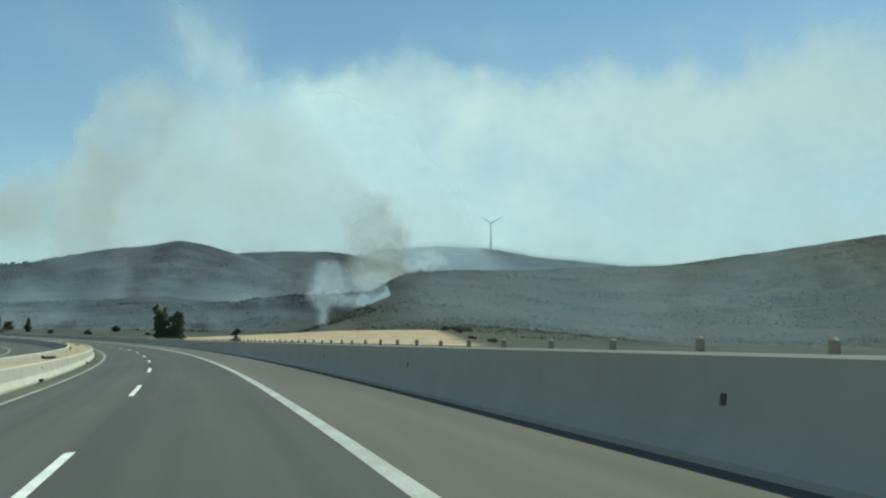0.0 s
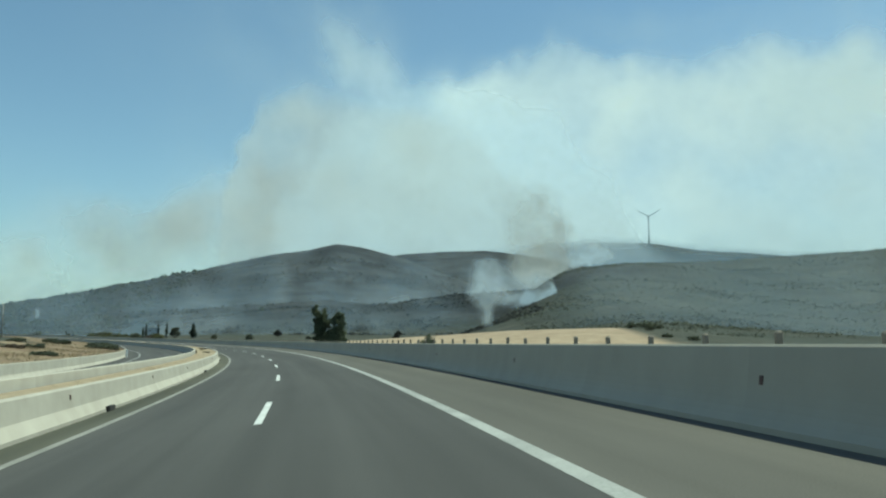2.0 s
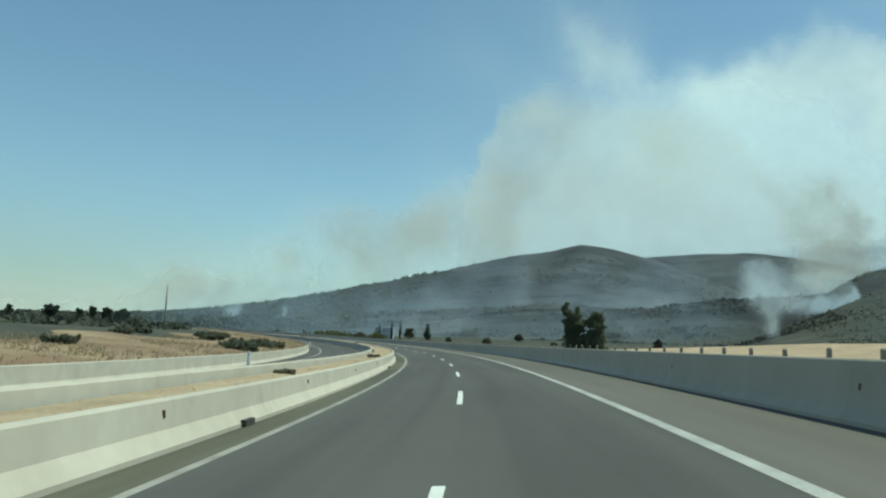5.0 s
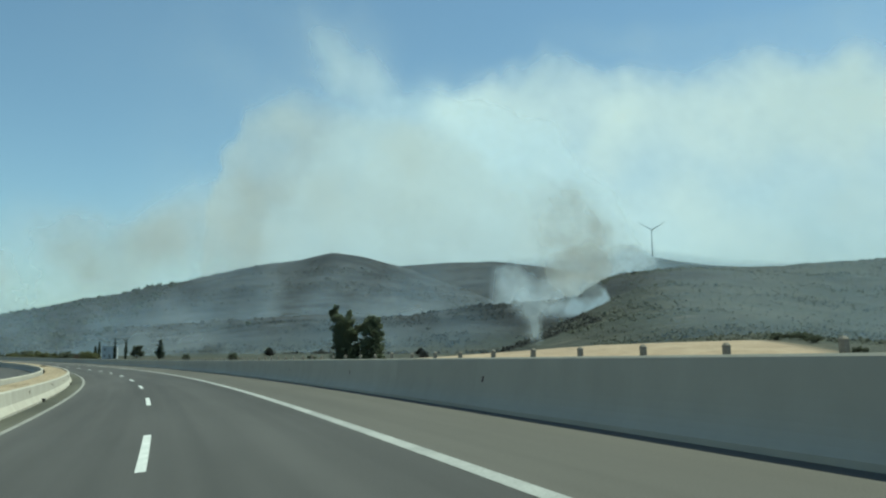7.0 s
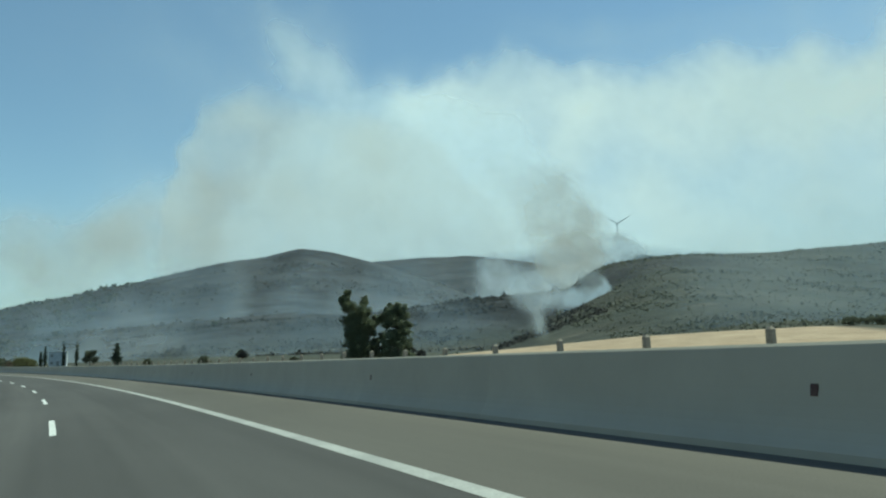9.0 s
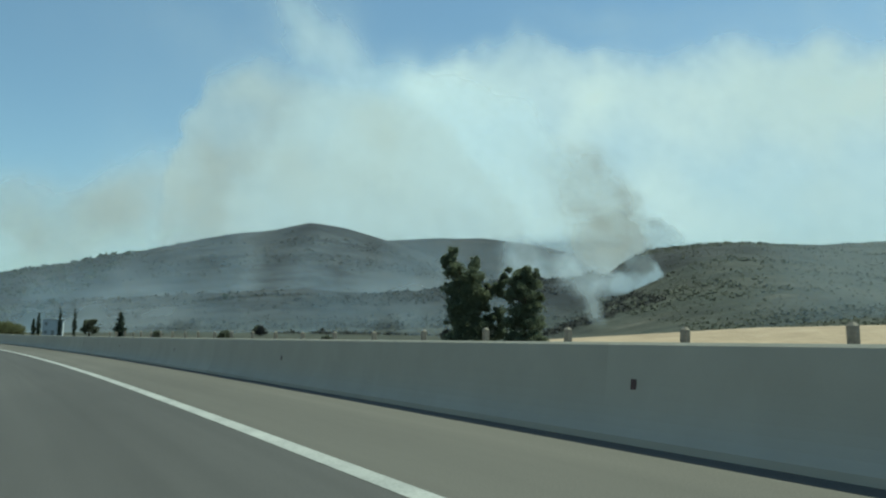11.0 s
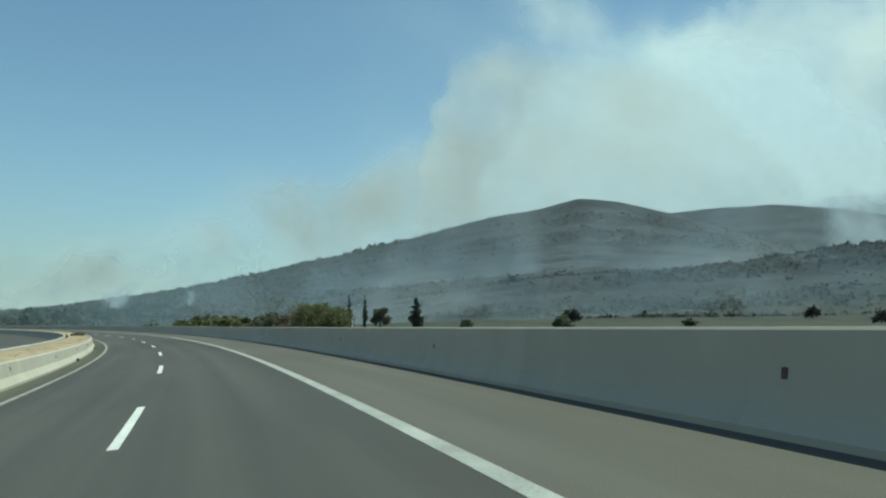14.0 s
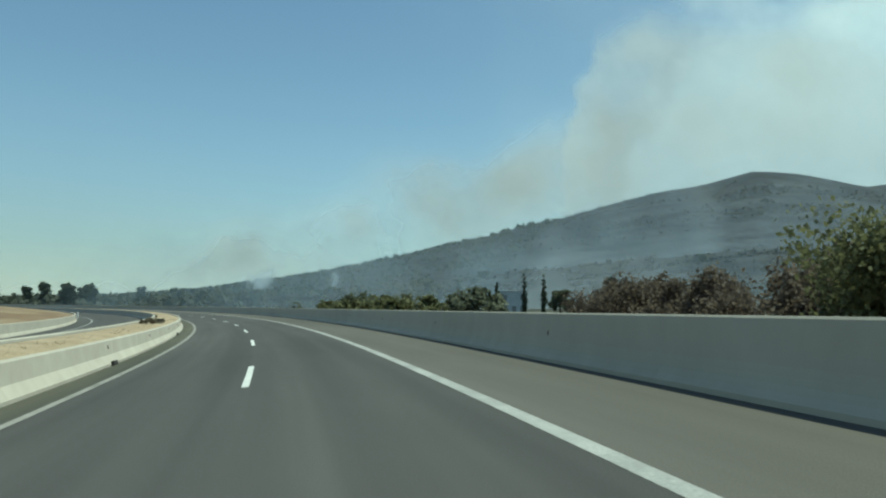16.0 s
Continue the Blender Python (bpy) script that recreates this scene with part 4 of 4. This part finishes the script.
def smoke_bank(parent, place, span, rise, na, nb, banks, puffs, seed, grain, ragged, mat):
    """A wide sheet of smoke: banks with a billowing crest line (azimuths, heights, softness, density, tint), and puffs in or over them."""
    (a0, a1), (b0, b1) = span, rise
    a, b = np.meshgrid(np.linspace(a0, a1, na), np.linspace(b0, b1, nb), indexing="ij")
    p, q = (0.82 * a + 0.57 * b) / grain + 40, (0.82 * b - 0.57 * a) / grain + 40
    wa = a + grain * 0.9 * (fbm(p + 3, q, seed, 5) - 0.5)
    wb = b + grain * 0.9 * (fbm(p, q + 7, seed + 9, 5) - 0.5)
    clear, tint, weight = np.ones_like(a), np.zeros_like(a), np.full_like(a, 1e-6)
    layers = [(d * smooth(0, 1, (np.interp(wa, ca, cb) - wb) / soft), t) for ca, cb, soft, d, t in banks]
    layers += [(w * np.exp(-1.1 * (((wa - pa) / ra) ** 2 + ((wb - pb) / rb) ** 2)), t) for pa, pb, ra, rb, w, t in puffs]
    for d, t in layers:
        clear *= 1 - d
        tint += d * t
        weight += d
    detail = fbm(p * 1.6, q * 1.6, seed + 20, 5) - 0.5
    dens = 1 - np.clip(clear, 0.02, 1) ** np.exp(ragged * 3 * detail)
    edge = np.minimum(np.minimum(a - a0, a1 - a) / (0.06 * (a1 - a0)), (b1 - b) / (0.08 * (b1 - b0)))
    dens *= smooth(0, 1, edge)
    tint = tint / weight + 0.5 * (fbm(p * 0.8, q * 0.8, seed + 40, 3) - 0.5)
    swell = fbm(p, q, seed + 60, 4) - 0.5
    verts = place(a.ravel(), b.ravel(), swell.ravel())
    idx = np.arange(na * nb).reshape(na, nb)
    faces = np.stack([idx[:-1, :-1], idx[1:, :-1], idx[1:, 1:], idx[:-1, 1:]], -1).reshape(-1, 4)
    me = mesh_of("billow", verts, faces, mat, True)
    for name, values in (("thickness", dens), ("tint", np.clip(tint, -1, 1))):
        me.attributes.new(name, "FLOAT", "POINT").data.foreach_set("value", values.ravel().astype(np.float32))
    return part("billow", me, parent)


BODY = [([-20, -14, -9, -5, -1, 2.7, 6, 8, 9.4, 11, 13.5], [-6, 9.5, 15.4, 18, 18.7, 18.8, 19, 18.4, 15, 8.5, -4], 2.8, 0.72, 0.32),
        ([-34, -25, -20, -14, -9, -4, 0, 2, 8.5, 11.5], [-6, 4, 10.5, 18.4, 20.2, 20.4, 19.6, 18.4, 6, -4], 3.4, 0.6, -0.05),
        ([-10, 6, 10, 14, 19, 26, 33, 45, 60], [-6, 12, 13.6, 12.8, 11.6, 8.4, 6, 4, 3], 4.5, 0.34, 0.1)]
BODY_PUFFS = [(17.4, 7.4, 1.2, 1.7, .5, 1), (13.4, 8.6, 2.4, 2.1, .58, .95), (15.5, 6.6, 3.6, 3.0, .35, .7), (7.3, 11.0, 2.1, 2.8, .5, 1), (8.0, 8.8, 1.8, 2.4, .34, .75), (6, 20, 10, 6, .13, -.3), (11.2, 9.4, 3.0, 4.0, .32, 0),
              (4.6, 9.0, 4.0, 3.0, .3, .7), (-1.0, 11.5, 5.0, 2.2, .3, .8), (-6.5, 10.0, 3.2, 2.8, .3, .75), (22.5, 5.4, 1.3, 1.3, .3, 1), (29.5, 3.2, 2.4, 1.0, .4, 1),
              (1.9, 21.4, 2.2, 3.0, .46, -.25), (0.3, 20.4, 2.6, 2.4, .3, -.25), (2.6, 18.9, 2.2, 1.8, .3, -.15), (-1.0, 20.4, 1.4, 1.4, .26, -.3), (-3.6, 18.4, 3.2, 1.6, .3, -.2)]
CREST = [([-62, -46, -38, -30, -22, -18, -16, -14.5, -13, -10, -8, -5, -2, 1, 4], [20.6, 21.6, 20.4, 20.8, 20.6, 21, 21.9, 22.2, 21.4, 20.8, 20.2, 19.4, 17.6, 12, -6], 2.6, 0.6, -0.15)]
CREST_PUFFS = [(-7.6, 17.4, 2.2, 1.6, .6, .1), (-11.2, 17.8, 3.0, 1.8, .5, .05), (-19, 17.4, 5.0, 2.2, .6, .12), (-27, 16.8, 7.0, 2.8, .8, .12), (-36, 16.6, 8.0, 3.2, .85, .16),
               (-46, 16.6, 9.0, 3.8, .9, .16), (-31, 8, 18, 6.5, .4, -.3), (-17, 10, 8, 5, .35, -.2), (-21, 22.2, 6, 1.3, .16, -.4), (-33, 22, 5, 1.2, .14, -.4)]
cloud = smoke_cloud("smoke_cloud", "huge drifting smoke cloud, grey-brown below and white above")
smoke_bank(cloud, far_sheet(1.0), (-50, 80), (0.3, 30), 500, 160, BODY, BODY_PUFFS, 301, 4.5, 0.45, M_SMOKE_HAZE)
smoke_bank(cloud, far_sheet(1.25, 1.0, 22), (-62, 40), (0.3, 30), 390, 160, CREST, CREST_PUFFS, 333, 5.0, 0.45, M_WHITE_SMOKE)


# added sheet: dims the sky model's bright horizon, painted as grey haze
horizon_veil = smoke_cloud("smoke_haze", "dull grey haze sheet added to dim the sky along the far horizon")
veil_layer(horizon_veil, far_sheet(1.12), 8, 110, 0.2, 20, 150, 60, [(40, 0, 22, 12, .62, 0), (60, 0, 22, 12, .62, 0), (80, 0, 24, 12, .62, 0), (24, 0, 14, 9, .4, 0)], 351, 0.3, 0.0, 0.9, 1.2, True, M_HAZE)


def standing(x, y, z, lean=0.0):
    def place(a, b, swell):
        return np.stack([x + a, y + (0.7 + lean) * b , z + b], -1)
    return place


white = smoke_cloud("ground_smoke", "blue-white smoke column rising from the burning scrub")
veil_layer(white, standing(80, 545, 11, 0.6), -60, 60, 0, 76, 110, 90, [(0, 9, 5, 4, .22, -.4), (1, 16, 9, 7, .3, -.5), (3, 26, 13, 9, .26, -.55), (4, 37, 15, 10, .2, -.6), (16, 22, 12, 7, .25, -.4)], 401, 13, 0.7)


def slope(y):
    def place(a, b, swell):
        x = 130 + a
        return np.stack([x, y + 0.7 * b, terrain(x, np.full_like(x, y))[0] - 1.5 + b], -1)
    return place


flank = smoke_cloud("fire_smoke", "dense white smoke along the fire front on the slope")
veil_layer(flank, slope(622), -70, 50, 0, 46, 130, 70, [(0, 4, 7, 4.5, .97, -.05), (9, 5, 4, 6, .9, 0), (-9, 7, 8, 5, .85, -.15), (-20, 12, 10, 7, .45, -.4), (-34, 20, 13, 9, .25, -.5), (3, 15, 9, 8, .4, .2)], 421, 8, 0.6)
veil_layer(flank, standing(221, 800, 74), -60, 60, 0, 50, 90, 50, [(2, 12, 14, 7, .95, -.1), (-15, 8, 11, 6, .85, -.1), (16, 18, 11, 7, .7, -.1), (8, 26, 16, 9, .4, .1), (-4, 22, 20, 9, .3, .2)], 431, 9, 0.6)
brown = smoke_cloud("brown_plume", "brown smoke plume leaning up from the fire front")
veil_layer(brown, standing(153, 702, 45, 0.2), -90, 90, 0, 80, 120, 70, [(0, 5, 15, 9, .9, .2), (-2, 15, 19, 10, .88, .38), (-3, 27, 21, 12, .82, .5), (0, 41, 23, 13, .45, .6), (17, 38, 13, 15, .36, .95)], 441, 18, 0.5)
veil_layer(brown, standing(156, 740, 84, 0.2), -130, 130, 0, 130, 170, 100, [(-10, 12, 26, 14, .38, .45), (22, 20, 18, 19, .38, .95), (-10, 34, 32, 20, .34, .6), (18, 52, 26, 22, .3, .65), (-22, 66, 40, 24, .22, .45)], 447, 18, 0.5)
wisp = smoke_cloud("smoke_wisp", "thin smoke wisps rising at the edge of the burnt slope")
veil_layer(wisp, standing(-330, 779, 14), -90, 90, 0, 80, 90, 60, [(-8, 12, 12, 9, .5, -.3), (38, 10, 5, 12, .4, -.3), (-26, 36, 18, 16, .28, .7), (-60, 22, 16, 12, .2, .3)], 461, 14, 0.6)
haze = smoke_cloud("valley_smoke", "bluish valley smoke with haze veils added before the hills")
veil_layer(haze, standing(125, 795, 36), -70, 120, 0, 76, 110, 60, [(-4, 14, 18, 14, .6, -.55), (-2, 30, 18, 14, .62, -.55), (18, 22, 20, 14, .6, -.45), (0, 46, 17, 9, .4, -.6), (48, 26, 26, 12, .5, -.4), (78, 20, 22, 12, .4, -.4), (60, 20, 60, 12, .3, -.5), (20, 26, 34, 18, .25, -.6)], 487, 12, 0.4, 0.8)
# smoke bands and wisps, plus wide blue puffs that paint haze over the large hill
veil_layer(haze, standing(-60, 762, 6, 0.3), -560, 330, 0, 160, 200, 80, [(-320, 22, 110, 26, .2, -.9), (-190, 40, 70, 34, .22, -.9), (-110, 46, 80, 26, .22, -.9), (-20, 56, 70, 40, .2, -.95), (60, 50, 70, 24, .26, -.8), (130, 70, 80, 40, .32, -.8), (-60, 90, 240, 46, .13, -1), (-14, 48, 9, 26, .22, -.5), (-96, 36, 9, 22, .22, -.5), (-60, 28, 60, 7, .42, -.55), (0, 31, 60, 7, .46, -.55), (62, 31, 60, 7, .46, -.55), (128, 36, 40, 9, .6, -.4)], 481, 30, 0.8, 0.34, 0.3)
# low smoke on the plain, plus wide puffs added to veil the dark ridge
veil_layer(haze, standing(-90, 592, 4, 0.3), -260, 230, 0, 74, 180, 60, [(-60, 8, 50, 7, .28, -.6), (-30, 8, 24, 6, .3, -.5), (80, 12, 50, 10, .14, -.8), (-170, 14, 80, 26, .22, -.95), (-60, 16, 90, 28, .18, -.95), (50, 20, 90, 30, .16, -.95), (140, 22, 60, 30, .14, -.95)], 491, 26, 0.6, 0.62, 0.3)


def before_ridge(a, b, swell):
    """A sheet standing off the far ridge, as high as its crest; it imitates distance haze."""
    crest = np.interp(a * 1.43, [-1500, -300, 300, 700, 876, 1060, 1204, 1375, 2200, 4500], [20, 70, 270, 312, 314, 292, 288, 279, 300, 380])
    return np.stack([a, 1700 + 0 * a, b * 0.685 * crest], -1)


# added sheet: paints aerial haze over the ridge, no smoke stands there
far = smoke_cloud("distant_haze", "thin blue sheet added as distance haze before the far ridge")
veil_layer(far, before_ridge, 0, 2400, 0, 1.1, 120, 60, [(300, 0.5, 900, 0.42, .75, -1), (1000, 0.5, 900, 0.42, .75, -1), (1700, 0.5, 900, 0.42, .75, -1)], 495, 0.02, 0.0, 0.74, 0.3)
# added sheet that lifts the hill's darks and lowers its contrast, like veiling glare
hill_veil = smoke_cloud("drifting_haze", "faint blue sheet added to haze the scrub hill")
veil_layer(hill_veil, standing(240, 478, 4), -170, 700, 0, 130, 96, 50, [(-80, 22, 70, 40, .14, -.9), (0, 20, 90, 50, .2, -.9), (140, 30, 140, 60, .16, -.9), (340, 36, 200, 64, .14, -.9), (540, 40, 160, 60, .12, -.9)], 511, 60, 0.4, 0.55, 0.2)
